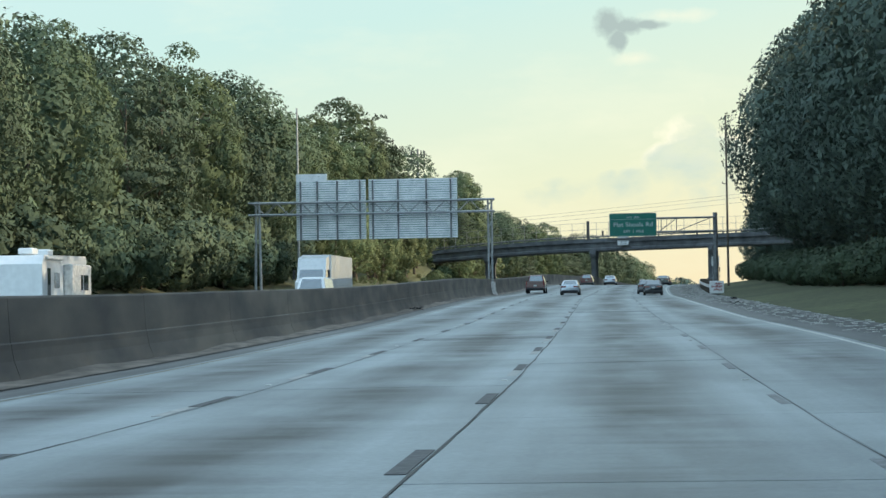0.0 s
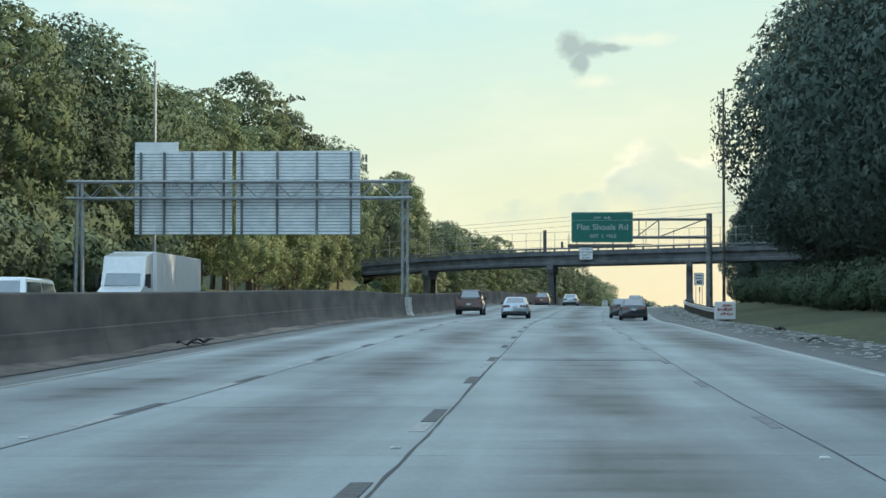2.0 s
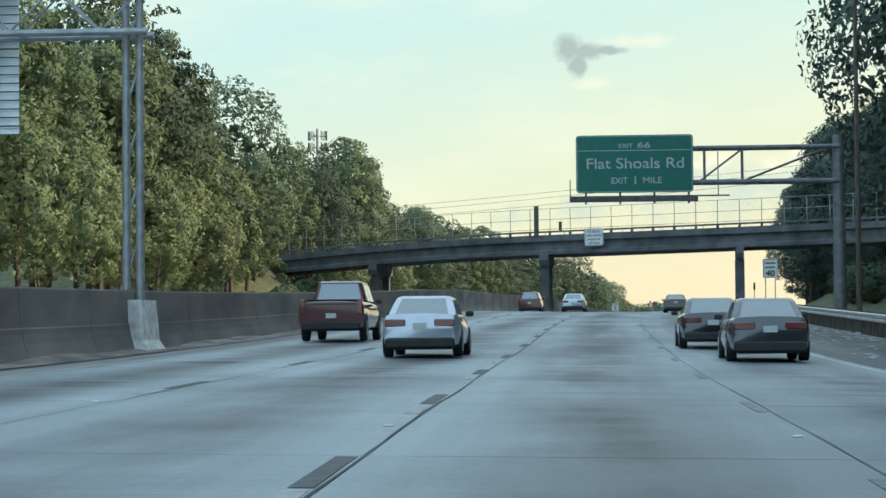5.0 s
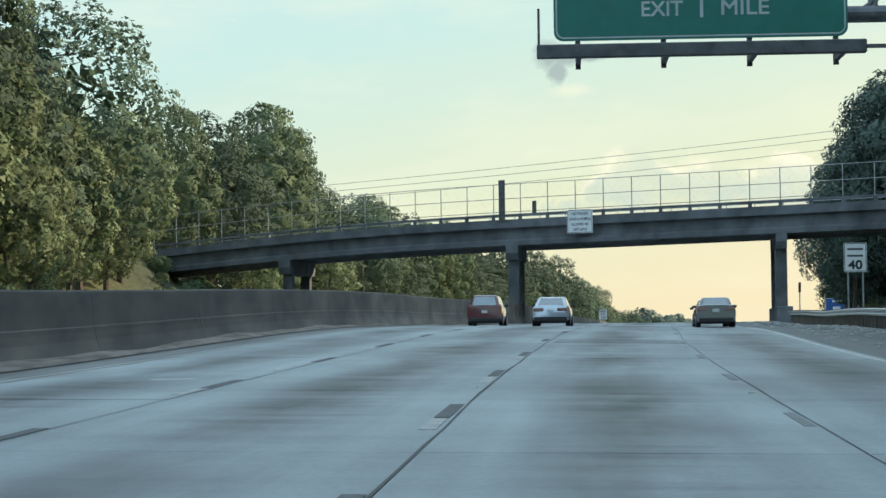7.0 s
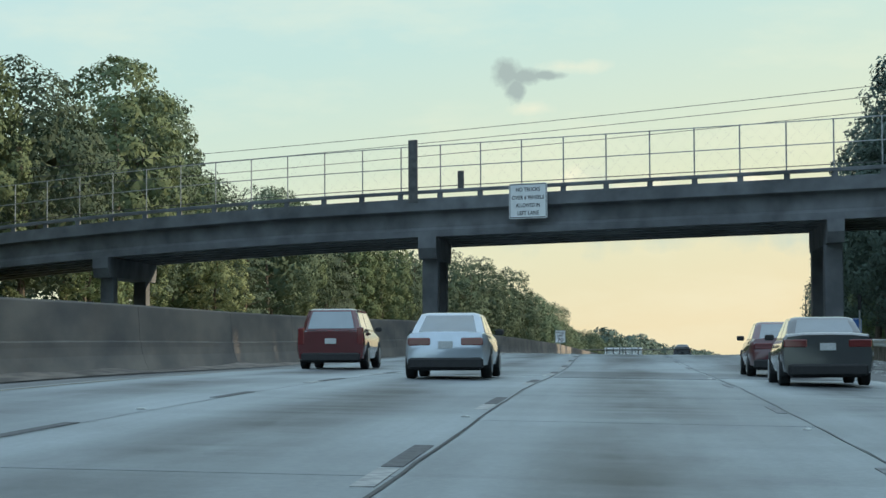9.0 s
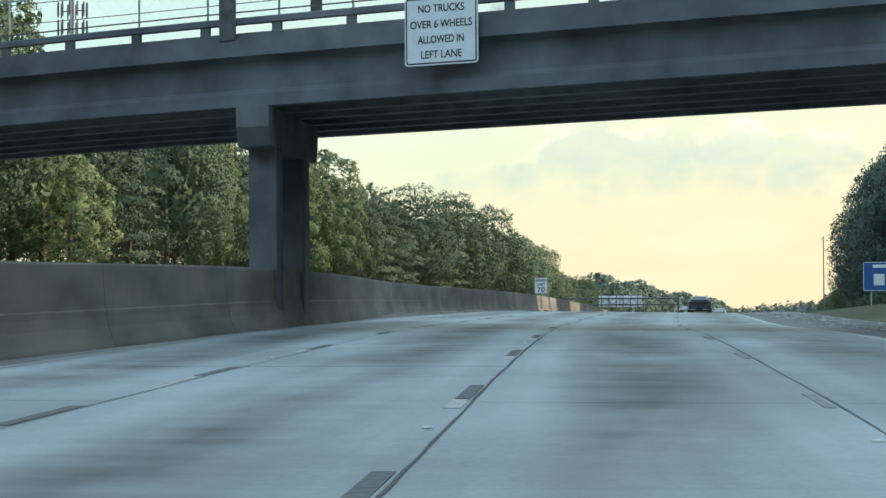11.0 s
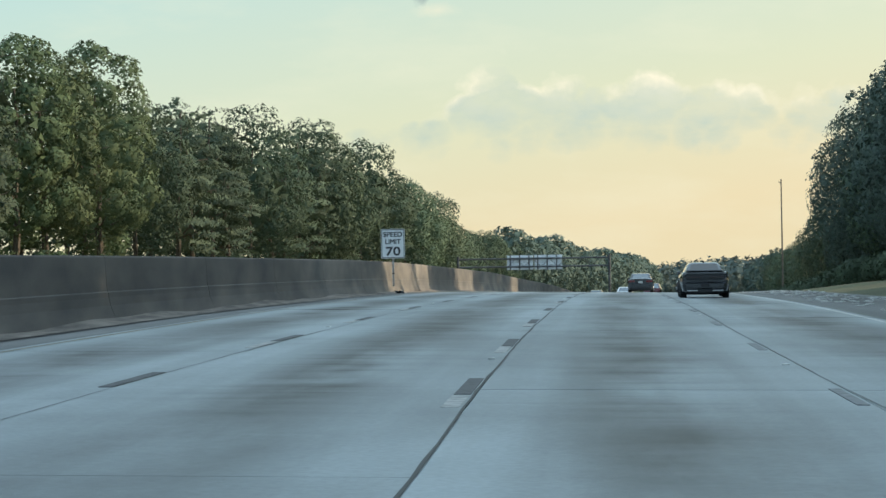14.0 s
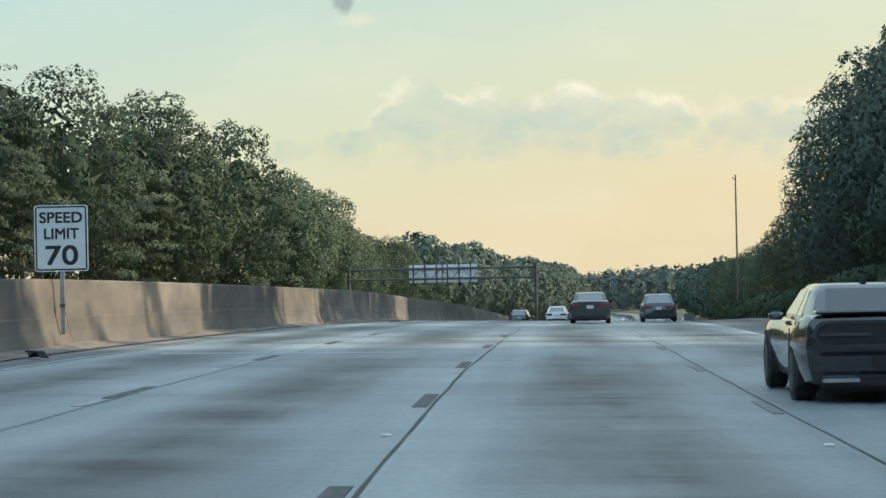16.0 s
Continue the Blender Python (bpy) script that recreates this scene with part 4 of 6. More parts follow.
def pier(u, low, cols, near=-0.3, far=12.6, width=1.15):
    """A pier of square columns under one cap beam, in the run of the road."""
    prof = [(near, 10.93), (near, 10.3), (near + 0.35, 9.75), (far - 0.35, 9.75), (far, 10.3), (far, 10.93)]
    part("pier_cap", skewed(Mesh().prism(prof, "x", u - width / 2, u + width / 2)), BRIDGE, bridge)
    for w in cols:
        part("pier_column", skewed(Mesh().box(u - 0.5, u + 0.5, w - 0.55, w + 0.55, low, 9.78, 0.04)), BRIDGE, bridge)


pier(0.85, 3.4, (1.9, 7.0), far=9.0)
pier(24.6, 3.2, (1.9, 10.4), width=0.9)
pier(-22.0, 3.6, (1.9, 10.4))
for u, sgn in ((U0, 1), (U1, -1)):
    part("abutment", skewed(Mesh().box(min(u, u - 1.5 * sgn), max(u, u - 1.5 * sgn), -0.3, WIDE + 0.3, 5.5, 13.0)), BRIDGE, bridge)
part("crash_wall", skewed(Mesh().box(24.0, 25.3, -3.4, 14.0, 3.4, 5.2, 0.05)), BRIDGE, bridge)


# ---- signs and gantries ----
def letters(text, size, mat, parent, x, z, y, width=None, name="lettering", bold=0.0):
    """Lettering centred on x at the foot z, facing -y."""
    cu = bpy.data.curves.new(name, "FONT")
    cu.body, cu.size, cu.align_x = text, size, "CENTER"
    tmp = bpy.data.objects.new(name, cu)
    scene.collection.objects.link(tmp)
    bpy.context.view_layer.update()
    me = bpy.data.meshes.new_from_object(tmp.evaluated_get(bpy.context.evaluated_depsgraph_get()))
    bpy.data.objects.remove(tmp)
    bpy.data.curves.remove(cu)
    xs = [v.co.x for v in me.vertices]
    k = width / (max(xs) - min(xs)) if width else 1.0
    me.transform(Matrix.Translation((x, y, z)) @ Matrix.Rotation(radians(90), 4, "X") @ Matrix.Diagonal((k, 1, 1, 1)))
    pieces = []      # outlines that overlap across make one letter
    for p in me.polygons:
        pts = [tuple(me.vertices[i].co) for i in p.vertices]
        lo, hi = min(q[0] for q in pts), max(q[0] for q in pts)
        joined = [g for g in pieces if g[0] < hi - 1e-4 and lo < g[1] - 1e-4]
        for g in joined:
            pieces.remove(g)
        pieces.append((min([lo] + [g[0] for g in joined]), max([hi] + [g[1] for g in joined]), sum((g[2] for g in joined), []) + [pts]))
    bpy.data.meshes.remove(me)
    for _, _, polys in sorted(pieces, key=lambda g: g[0]):
        m = Mesh()
        for k, (dx, dz) in enumerate(((0, 0), (-1, -1), (1, -1), (1, 1), (-1, 1)) if bold else ((0, 0),)):
            for pts in polys:
                m.add([(a + dx * bold, b + k * 0.0004, c + dz * bold) for a, b, c in pts], [tuple(range(len(pts)))])
        one = bpy.data.meshes.new("letter")
        one.from_pydata(m.v, [], m.f)
        one.materials.append(mat)
        ob = new("letter", one)
        ob.parent = parent


def rounded(x0, x1, z0, z1, r, n=5):
    pts = []
    for cx, cz, a in ((x1 - r, z0 + r, -90), (x1 - r, z1 - r, 0), (x0 + r, z1 - r, 90), (x0 + r, z0 + r, 180)):
        for i in range(n + 1):
            t = radians(a + 90 * i / n)
            pts.append((cx + r * math.cos(t), cz + r * math.sin(t)))
    return pts


def panel(x0, x1, z0, z1, y, depth, r):
    return Mesh().prism(rounded(x0, x1, z0, z1, r), "y", y, y + depth)


def border(x0, x1, z0, z1, y, inset, w, r):
    """A thin rounded frame line lying on a sign's face."""
    a, b = rounded(x0 + inset, x1 - inset, z0 + inset, z1 - inset, r), rounded(x0 + inset + w, x1 - inset - w, z0 + inset + w, z1 - inset - w, max(0.01, r - w))
    n = len(a)
    m = Mesh()
    m.v = [(x, y, z) for x, z in a] + [(x, y, z) for x, z in b]
    m.f = [(i, (i + 1) % n, n + (i + 1) % n, n + i) for i in range(n)]
    return m


# speed limit on the median
s70 = thing("speed_limit_sign", "white speed limit sign on a post at the median barrier", "road sign", Matrix.Translation((7.02, 531.9, 0)))
part("sign_panel", panel(-0.61, 0.61, 5.44, 6.96, 0, 0.02, 0.07), SIGN_WHITE, s70)
part("sign_border", border(-0.61, 0.61, 5.44, 6.96, -0.004, 0.025, 0.035, 0.06), SIGN_BLACK, s70)
letters("SPEED", 0.34, SIGN_BLACK, s70, 0, 6.56, -0.005, 0.96, bold=0.009)
letters("LIMIT", 0.34, SIGN_BLACK, s70, 0, 6.19, -0.005, 0.78, bold=0.009)
letters("70", 0.62, SIGN_BLACK, s70, 0, 5.60, -0.005, 0.72, bold=0.012)
part("post", Mesh().box(-0.05, 0.05, 0.03, 0.10, 4.0, 6.8), STEEL, s70)
part("clamp", Mesh().box(-0.06, 0.06, -0.02, 0.12, 4.62, 4.70), DARK_STEEL, s70)

# trucks and lanes, on the overpass
nt = thing("truck_lane_sign", "white truck lane sign fixed to the overpass edge", "road sign", pose(2.0, 389.35, 0, 0, 0, -26.5))
part("sign_panel", panel(-1.16, 1.16, 11.75, 13.68, 0, 0.03, 0.1), SIGN_WHITE, nt)
part("sign_border", border(-1.16, 1.16, 11.75, 13.68, -0.005, 0.04, 0.04, 0.08), SIGN_BLACK, nt)
for row_text, z, w in (("NO TRUCKS", 13.24, 1.45), ("OVER 6 WHEELS", 12.80, 1.95), ("ALLOWED IN", 12.37, 1.45), ("LEFT LANE", 11.95, 1.28)):
    letters(row_text, 0.30, SIGN_BLACK, nt, 0, z, -0.006, w, bold=0.005)
for x in (-0.7, 0.7):
    part("bracket", Mesh().box(x - 0.05, x + 0.05, 0.03, 0.22, 12.4, 13.5), DARK_STEEL, nt)

# minimum speed at the wood's edge
s40 = thing("minimum_speed_sign", "white minimum speed sign on two posts in the verge", "road sign", Matrix.Translation((16.1, 331.0, 0)))
part("sign_panel", panel(-0.62, 0.62, 6.70, 8.28, 0, 0.02, 0.07), SIGN_WHITE, s40)
part("sign_border", border(-0.62, 0.62, 6.70, 8.28, -0.004, 0.03, 0.035, 0.05), SIGN_BLACK, s40)
letters("40", 0.66, SIGN_BLACK, s40, 0, 6.86, -0.005, 0.72, bold=0.02)
for z in (7.88, 7.52):
    part("lettering_bar", Mesh().box(-0.42, 0.42, -0.006, 0.0, z, z + 0.11), DARK_STEEL, s40)
for x in (-0.4, 0.4):
    part("post", Mesh().box(x - 0.04, x + 0.04, 0.025, 0.09, 3.6, 8.2), STEEL, s40)

# service sign beyond the overpass
sb = thing("service_sign", "blue motorist service sign on two posts in the verge", "road sign", pose(50.4, 592, 0, 0, 0, -7))
part("sign_panel", panel(-2.9, 2.9, 5.5, 9.1, 0, 0.04, 0.2), SIGN_BLUE, sb)
part("sign_border", border(-2.9, 2.9, 5.5, 9.1, -0.006, 0.06, 0.06, 0.16), SIGN_WHITE, sb)
part("lettering_bar", Mesh().box(-1.7, 1.7, -0.008, 0.0, 8.35, 8.75), SIGN_WHITE, sb)
for x in (-1.6, 0.4):
    part("logo_plate", panel(x, x + 1.3, 6.2, 7.6, -0.012, 0.012, 0.05), SIGN_WHITE, sb)
for x in (-1.9, 1.9):
    part("post", Mesh().box(x - 0.08, x + 0.08, 0.045, 0.2, 1.0, 9.0), STEEL, sb)

# exit sign on a cantilever gantry
ex = thing("exit_gantry", "green exit sign hung on a grey steel cantilever gantry", "sign gantry", Matrix.Translation((0, 257, -0.25)))
sg = part("sign_panel", panel(-0.12, 5.62, 9.60, 12.44, 0, 0.05, 0.18), SIGN_GREEN, ex)
part("sign_border", border(-0.12, 5.62, 9.60, 12.44, -0.006, 0.04, 0.03, 0.16), FADED, sg)
part("divider", Mesh().box(-0.05, 5.55, -0.008, 0.0, 11.665, 11.695), FADED, sg)
for txt, sz, x, z, w in (("EXIT", 0.28, 2.32, 11.82, 0.68), ("66", 0.40, 3.22, 11.80, 0.62), ("Flat Shoals Rd", 0.74, 2.78, 10.80, 4.75), ("EXIT", 0.42, 2.0, 10.06, 0.80), ("1", 0.56, 2.78, 10.02, None), ("MILE", 0.42, 3.62, 10.06, 0.92)):
    letters(txt, sz, FADED, sg, x, z, -0.010, w, bold=0.005)
for i in range(4):
    x = 0.35 + i * 1.68
    part("hanger", Mesh().box(x - 0.05, x + 0.05, 0.052, 0.16, 9.05, 12.2), DARK_STEEL, ex)
    part("lamp_arm", Mesh().box(x - 0.05, x + 0.05, -1.5, 0.05, 9.12, 9.22), DARK_STEEL, ex)
part("lamp_rail", Mesh().box(-0.45, 5.75, -1.6, -1.42, 9.06, 9.32, 0.02), DARK_STEEL, ex)
part("lamp_rail", Mesh().box(-0.45, 7.4, 0.30, 0.42, 9.40, 9.47), DARK_STEEL, ex)
for x in (-0.42, 6.85):
    part("rail_stay", Mesh().tube((x, 0.36, 9.4), (x, 0.36, 11.6 if x > 0 else 10.3), 0.025, n=6), DARK_STEEL, ex)
for z, r in ((11.78, 0.11), (10.10, 0.12)):
    for yy in (0.25, 0.95):
        part("chord", Mesh().tube((0.1, yy, z), (12.75, yy, z), r, n=10), GREY_STEEL, ex, smooth=True)
for a, b in (((5.9, 10.12), (8.05, 11.72)), ((8.05, 11.72), (8.05, 10.15)), ((8.1, 10.15), (12.2, 11.72)), ((6.2, 11.72), (6.2, 10.15))):
    for yy in (0.25, 0.95):
        part("web_bar", Mesh().tube((a[0], yy, a[1]), (b[0], yy, b[1]), 0.045, n=6), GREY_STEEL, ex)
for i in range(6):
    part("tie_bar", Mesh().tube((1 + 2.1 * i, 0.25, 10.1), (2 + 2.1 * i, 0.95, 10.1), 0.04, n=6), GREY_STEEL, ex)
part("column", Mesh().tube((12.75, 0.6, 2.4), (12.75, 0.6, 12.35), 0.33, 0.27, 16), GREY_STEEL, ex, smooth=True)
part("base_block", Mesh().box(12.1, 13.4, -0.05, 1.25, 2.0, 3.1, 0.05), PALE_CONCRETE, ex)

# gantry over the opposite lanes, seen from behind
gb = thing("sign_gantry", "grey truss gantry with the bare backs of two aluminium signs", "sign gantry", Matrix.Translation((0, 208.5, 0)))
for x0, x1, z1, posts in ((-24.02, -15.1, 13.95, (0.66, 3.1, 5.95, 8.5)), (-31.35, -24.3, 13.95, (0.6, 2.9, 4.9, 6.6))):
    z = 8.1
    while z < z1 - 0.01:
        m = Mesh().prism([(0.0, z + 0.004), (0.0, z + 0.19), (-0.075, z + 0.19), (-0.075, z + 0.165), (-0.02, z + 0.16), (-0.02, z + 0.012), (-0.05, z + 0.004)], "x", x0, x1)
        part("sign_plank", m, ALUMINIUM, gb)
        z += 0.2308
    part("sign_face", Mesh().box(x0, x1, 0.004, 0.03, 8.08, z1), SIGN_GREEN, gb)
    for d in posts:
        m = Mesh().box(x1 - d - 0.055, x1 - d + 0.055, -0.28, -0.245, 8.0, z1 + 0.02)
        m.box(x1 - d - 0.015, x1 - d + 0.015, -0.244, -0.10, 8.0, z1)
        m.box(x1 - d - 0.09, x1 - d + 0.09, -0.099, -0.077, 8.0, z1)
        part("sign_upright", m, GREY_STEEL, gb)
for i in range(3):
    m = Mesh().prism([(0.0, 13.97 + 0.25 * i), (0.0, 14.21 + 0.25 * i), (-0.06, 14.21 + 0.25 * i), (-0.02, 13.99 + 0.25 * i)], "x", -31.35, -28.2)
    part("sign_plank", m, ALUMINIUM, gb)
for z in (11.80, 10.62):
    for yy in (-0.45, -1.35):
        part("chord", Mesh().tube((-36.0, yy, z), (-11.35, yy, z), 0.10, n=10), STEEL, gb, smooth=True)
for i in range(20):
    xa, xb = -35.6 + i * 1.21, -35.6 + (i + 1) * 1.21
    za, zb = (10.62, 11.80) if i % 2 else (11.80, 10.62)
    for yy in (-0.45, -1.35):
        part("web_bar", Mesh().tube((xa, yy, za), (xb, yy, zb), 0.032, n=6), STEEL, gb)
    part("tie_bar", Mesh().tube((xa, -0.45, za), (xb, -1.35, za), 0.028, n=6), STEEL, gb)
for x in (-35.45, -34.85):
    part("leg", Mesh().tube((x - 0.0, -0.9, 0.9), (x * 0.5 - 17.57, -0.9, 12.0), 0.15, 0.13, 10), STEEL, gb, smooth=True)
for x in (-12.0, -11.64):
    part("leg", Mesh().tube((x, -0.9, 3.2), (x, -0.9, 11.9), 0.115, 0.10, 12), STEEL, gb, smooth=True)
for k in range(5):
    part("leg_tie", Mesh().tube((-12.0, -0.9, 4.2 + k * 1.5), (-11.64, -0.9, 5.3 + k * 1.5), 0.04, n=6), STEEL, gb)
part("base_block", Mesh().loft([[(-12.95 - f, -1.9 - f, z), (-11.45 + f, -1.9 - f, z), (-11.45 + f, 0.1 + f, z), (-12.95 - f, 0.1 + f, z)] for z, f in ((1.8, 0.42), (2.1, 0.36), (2.55, 0.10), (3.6, 0.02))]), PALE_CONCRETE, gb, "pale concrete block")

# the far gantry
gf = thing("sign_gantry", "dark truss gantry with sign backs far over the opposite lanes", "sign gantry", pose(36.3, 735, 0, 0, 0, -9))
for z in (4.55, 3.35):
    part("chord", Mesh().tube((-22.5, 0, z), (0.2, 0, z), 0.13, n=8), DARK_STEEL, gf)
for i in range(18):
    za, zb = (4.55, 3.35) if i % 2 else (3.35, 4.55)
    part("web_bar", Mesh().tube((-22.5 + i * 1.25, 0, za), (-21.25 + i * 1.25, 0, zb), 0.04, n=6), DARK_STEEL, gf)
for x0, x1 in ((-15.1, -11.2), (-11.0, -6.9)):
    for k in range(6):
        part("sign_plank", Mesh().box(x0, x1, 0.28, 0.34, 2.9 + 0.36 * k, 3.24 + 0.36 * k), ALUMINIUM, gf)
    for d in (0.5, 1.9, 3.3):
        part("sign_upright", Mesh().box(x0 + d - 0.08, x0 + d + 0.08, 0.14, 0.27, 2.8, 5.1), DARK_STEEL, gf)
for x in (-22.4, 0.1):
    part("leg", Mesh().tube((x, 0, -4.4), (x, 0, 5.0), 0.2, n=8), DARK_STEEL, gf)


# ---- poles, wires, mast ----
def light_pole(label, x, y, base, top, r, mat, arms=()):
    ob = thing("utility_pole", label, "pole", Matrix.Translation((x, y, 0)))
    part("shaft", Mesh().tube((0, 0, base), (0, 0, top), r, r * 0.6, 10), mat, ob, smooth=True)
    for z, ln in arms:
        part("arm", Mesh().tube((0, 0, z), (-ln, 0, z + 0.1), 0.05, n=6), DARK_STEEL, ob)
        part("insulator", Mesh().tube((-ln, 0, z + 0.1), (-ln, 0, z + 0.35), 0.06, n=6), DARK_STEEL, ob)
    return ob


light_pole("tall grey steel pole beside the opposite carriageway", -35.0, 234, 1.5, 23.8, 0.17, STEEL)
light_pole("tall weathered timber pole in the verge", 14.6, 264.6, 2.6, 24.6, 0.16, WOOD_POLE, ((24.0, 0.5), (22.8, 0.5), (15.9, 0.5)))
light_pole("slim timber pole beyond the crest", 76.5, 819.6, -8.0, 18.3, 0.19, WOOD_POLE, ((17.6, 0.4),))
wires = thing("overhead_wires", "thin overhead wires crossing behind the overpass", "wires")
for k, (za, zb) in enumerate(((16.9, 25.8), (16.3, 25.1), (15.6, 24.0))):
    rings = []
    for i in range(25):
        f = i / 24
        p = Vector((-45 + 105 * f, 424 - 12 * f + k * 0.4, za + (zb - za) * f - 3.2 * f * (1 - f)))
        rings.append([p + Vector((0, a, b)) for a, b in ((-0.02, 0), (0, -0.02), (0.02, 0), (0, 0.02))])
    part("wire", Mesh().loft(rings), DARK_STEEL, wires)
for x, y, z in ((-45, 424.4, 18.2), (60, 412.4, 27.0)):
    part("wire_pole", Mesh().tube((x, y, 2), (x, y, z), 0.18, n=8), WOOD_POLE, wires)

mast = thing("cell_mast", "slim grey mast with panel antennas rising above the trees", "mast", Matrix.Translation((-58.2, 632, 0)))
part("shaft", Mesh().tube((0, 0, 3), (0, 0, 48.3), 0.6, 0.35, 10), STEEL, mast)
for z in (46.6, 44.0):
    for k in range(3):
        t = radians(120 * k + 20)
        part("platform_arm", Mesh().tube((0, 0, z), (2.0 * math.cos(t), 2.0 * math.sin(t), z), 0.09, n=6), DARK_STEEL, mast)
    for k in range(12):
        t = radians(30 * k)
        x, yy = 2.1 * math.cos(t), 2.1 * math.sin(t)
        part("antenna", Mesh().box(x - 0.11, x + 0.11, yy - 0.09, yy + 0.09, z - 1.0, z + 1.1, 0.02), DARK_STEEL, mast)

# ---- guardrail and verge ----
WBEAM = [(0.0, 0.0), (0.08, 0.03), (0.08, 0.09), (0.0, 0.135), (0.0, 0.175), (0.08, 0.22), (0.08, 0.28), (0.0, 0.31)]


def guardrail(name, s_of, y0, y1, step, label):
    ob = thing(name, label, "guardrail")
    y = y0
    while y < y1 - 0.5:
        n = min(y + step * 2, y1)
        rings = []
        for yy in span(y, n, step):
            rings.append([on_road(s_of(yy) - d, yy, 0.42 + z) for d, z in WBEAM] + [on_road(s_of(yy) - d + 0.006, yy, 0.42 + z) for d, z in reversed(WBEAM)])
        part("rail_beam", Mesh().loft(rings), RAIL, ob)
        for yy in (y + 0.2, y + step + 0.2):
            if yy < y1:
                m = Mesh().box(0.02, 0.17, -0.08, 0.08, -0.5, 0.78).box(0.17, 0.32, -0.05, 0.05, -0.5, 0.75)
                part("rail_post", m.turned(at_road(s_of(yy), yy)), WOOD_POLE, ob)
        y = n
    return ob


guardrail("guardrail", lambda y: 10.0 + 1.25 * max(0, min(1, (y - 300) / 75)), 199.5, 377.5, 1.9, "zinc-grey corrugated guardrail on short timber posts")
gn = thing("crash_cushion", "white boxy guardrail end with red sprayed scribbles", "crash cushion", at_road(10.0, 198.0, -0.02))
part("shell", Mesh().box(-0.66, 0.66, 0, 1.4, 0.05, 1.25, 0.05), SIGN_WHITE, gn)
rr = random.Random(9)
for z, h, x0 in ((0.92, 0.16, -0.2), (0.66, 0.2, -0.5), (0.36, 0.18, -0.3)):
    x = x0
    while x < 0.42:
        w, up = rr.uniform(0.03, 0.10), rr.uniform(-0.05, 0.05)
        part("scribble_bar", Mesh().bar((x, -0.004, z + up), (x + w, -0.004, z + h * rr.uniform(0.5, 1.1)), 0.03, 0.075), RED_PAINT, gn)
        x += w + rr.uniform(0.02, 0.08)
dl = thing("marker_post", "slim post with a dark object marker plate", "marker post", Matrix.Translation((19.4, 386, 0)))
part("post", Mesh().box(-0.04, 0.04, 0, 0.06, 4.0, 7.3), STEEL, dl)
part("plate", Mesh().box(-0.10, 0.10, -0.02, 0.0, 6.6, 7.4, 0.01), SIGN_BLACK, dl)


# ---- road surface: slabs, joints, marks ----
def slab(s0, s1, y0, y1, top=0.0):
    ys, m = (y0, (y0 + y1) / 2, y1), Mesh()
    m.v = [tuple(on_road(s, y, top)) for y in ys for s in (s0, s1)] + [tuple(on_road(s, y, top - 0.045)) for y in ys for s in (s0, s1)]
    m.uv = [(s, y) for y in ys for s in (s0, s1)] * 2
    m.f = [(0, 1, 3, 2), (2, 3, 5, 4), (0, 2, 8, 6), (2, 4, 10, 8), (1, 7, 9, 3), (3, 9, 11, 5), (0, 6, 7, 1), (4, 5, 11, 10)]
    return m


rs = random.Random(21)
y = -14.0
while y < 555:
    n = y + 9.2
    for k, (a, b) in enumerate(zip(EDGES, EDGES[1:])):
        sheet("concrete_slab", slab(a + 0.005, b - 0.005, y + 0.004, n - 0.004, rs.uniform(-0.004, 0.0)), CONCRETE_ROAD, "", "", road)
    y = n


def ribbon(s_mid, width, y0, y1, step, up, wander, seed):
    r = random.Random(seed)
    m, off = Mesh(), 0.0
    rows = span(y0, y1, step)
    for yy in rows:
        off = off * 0.8 + r.uniform(-wander, wander)
        w = width * r.uniform(0.6, 1.25)
        for s in (s_mid + off - w / 2, s_mid + off + w / 2):
            m.v.append(tuple(on_road(s, yy, up)))
            m.uv.append((s, yy)) if isinstance(m.uv, list) else None
    m.uv = [(0, 0)] * len(m.v)
    m.f = [(2 * i, 2 * i + 1, 2 * i + 3, 2 * i + 2) for i in range(len(rows) - 1)]
    return m


for k, (s, w) in enumerate(zip(EDGES, (0.015, 0.016, 0.036, 0.016, 0.015))):
    sheet("joint_seal", ribbon(s, w, -14, 560, 1.3, 0.005, 0.018, 30 + k), SEALANT, "", "", road)
sheet("edge_line", ribbon(5.72, 0.13, -14, 560, 2.0, 0.004, 0.004, 41), WHITE_PAINT, "", "", road)
sheet("edge_line", ribbon(-9.72, 0.10, -14, 560, 2.0, 0.004, 0.004, 42), YELLOW_PAINT, "", "", road)
sheet("gutter_crack", ribbon(-10.93, 0.10, -14, 560, 1.5, -0.008, 0.03, 43), SEALANT, "", "", road)

# far ends of the dashes on the middle and the inner line; the rest are spaced evenly between them
ANCHORS = (-7.2, 17.4, 41.0, 63.4, 98.1, 134.5, 146.2, 157.8, 218.0, 230.4, 242.5, 254.6, 266.7, 333.6, 345.7, 357.5, 370.5, 382.5, 396.0, 409.0, 421.8, 434.0, 448.0, 460.0, 472.0, 484.2, 498.0, 510.5, 522.2, 558.8)
INNER = (-7.0, 29.8, 41.5, 52.6, 76.0, 88.3, 98.5, 110.5, 134.6, 147.5, 225.0, 237.5, 250.0, 262.0, 273.8, 341.0, 353.0, 363.0, 374.3, 386.5, 399.4, 412.8, 424.4, 436.4, 449.2, 462.0, 474.4, 487.0, 500.0, 512.6, 526.0, 562.0)


def dash_row(anchors, shift=0.0):
    """Far ends of the dashes of one line: the anchors, and even steps between them."""
    ends = []
    for a, b in zip(anchors, anchors[1:]):
        ends += span(a, b, 12.2)[:-1]
    return [e + shift for e in ends]


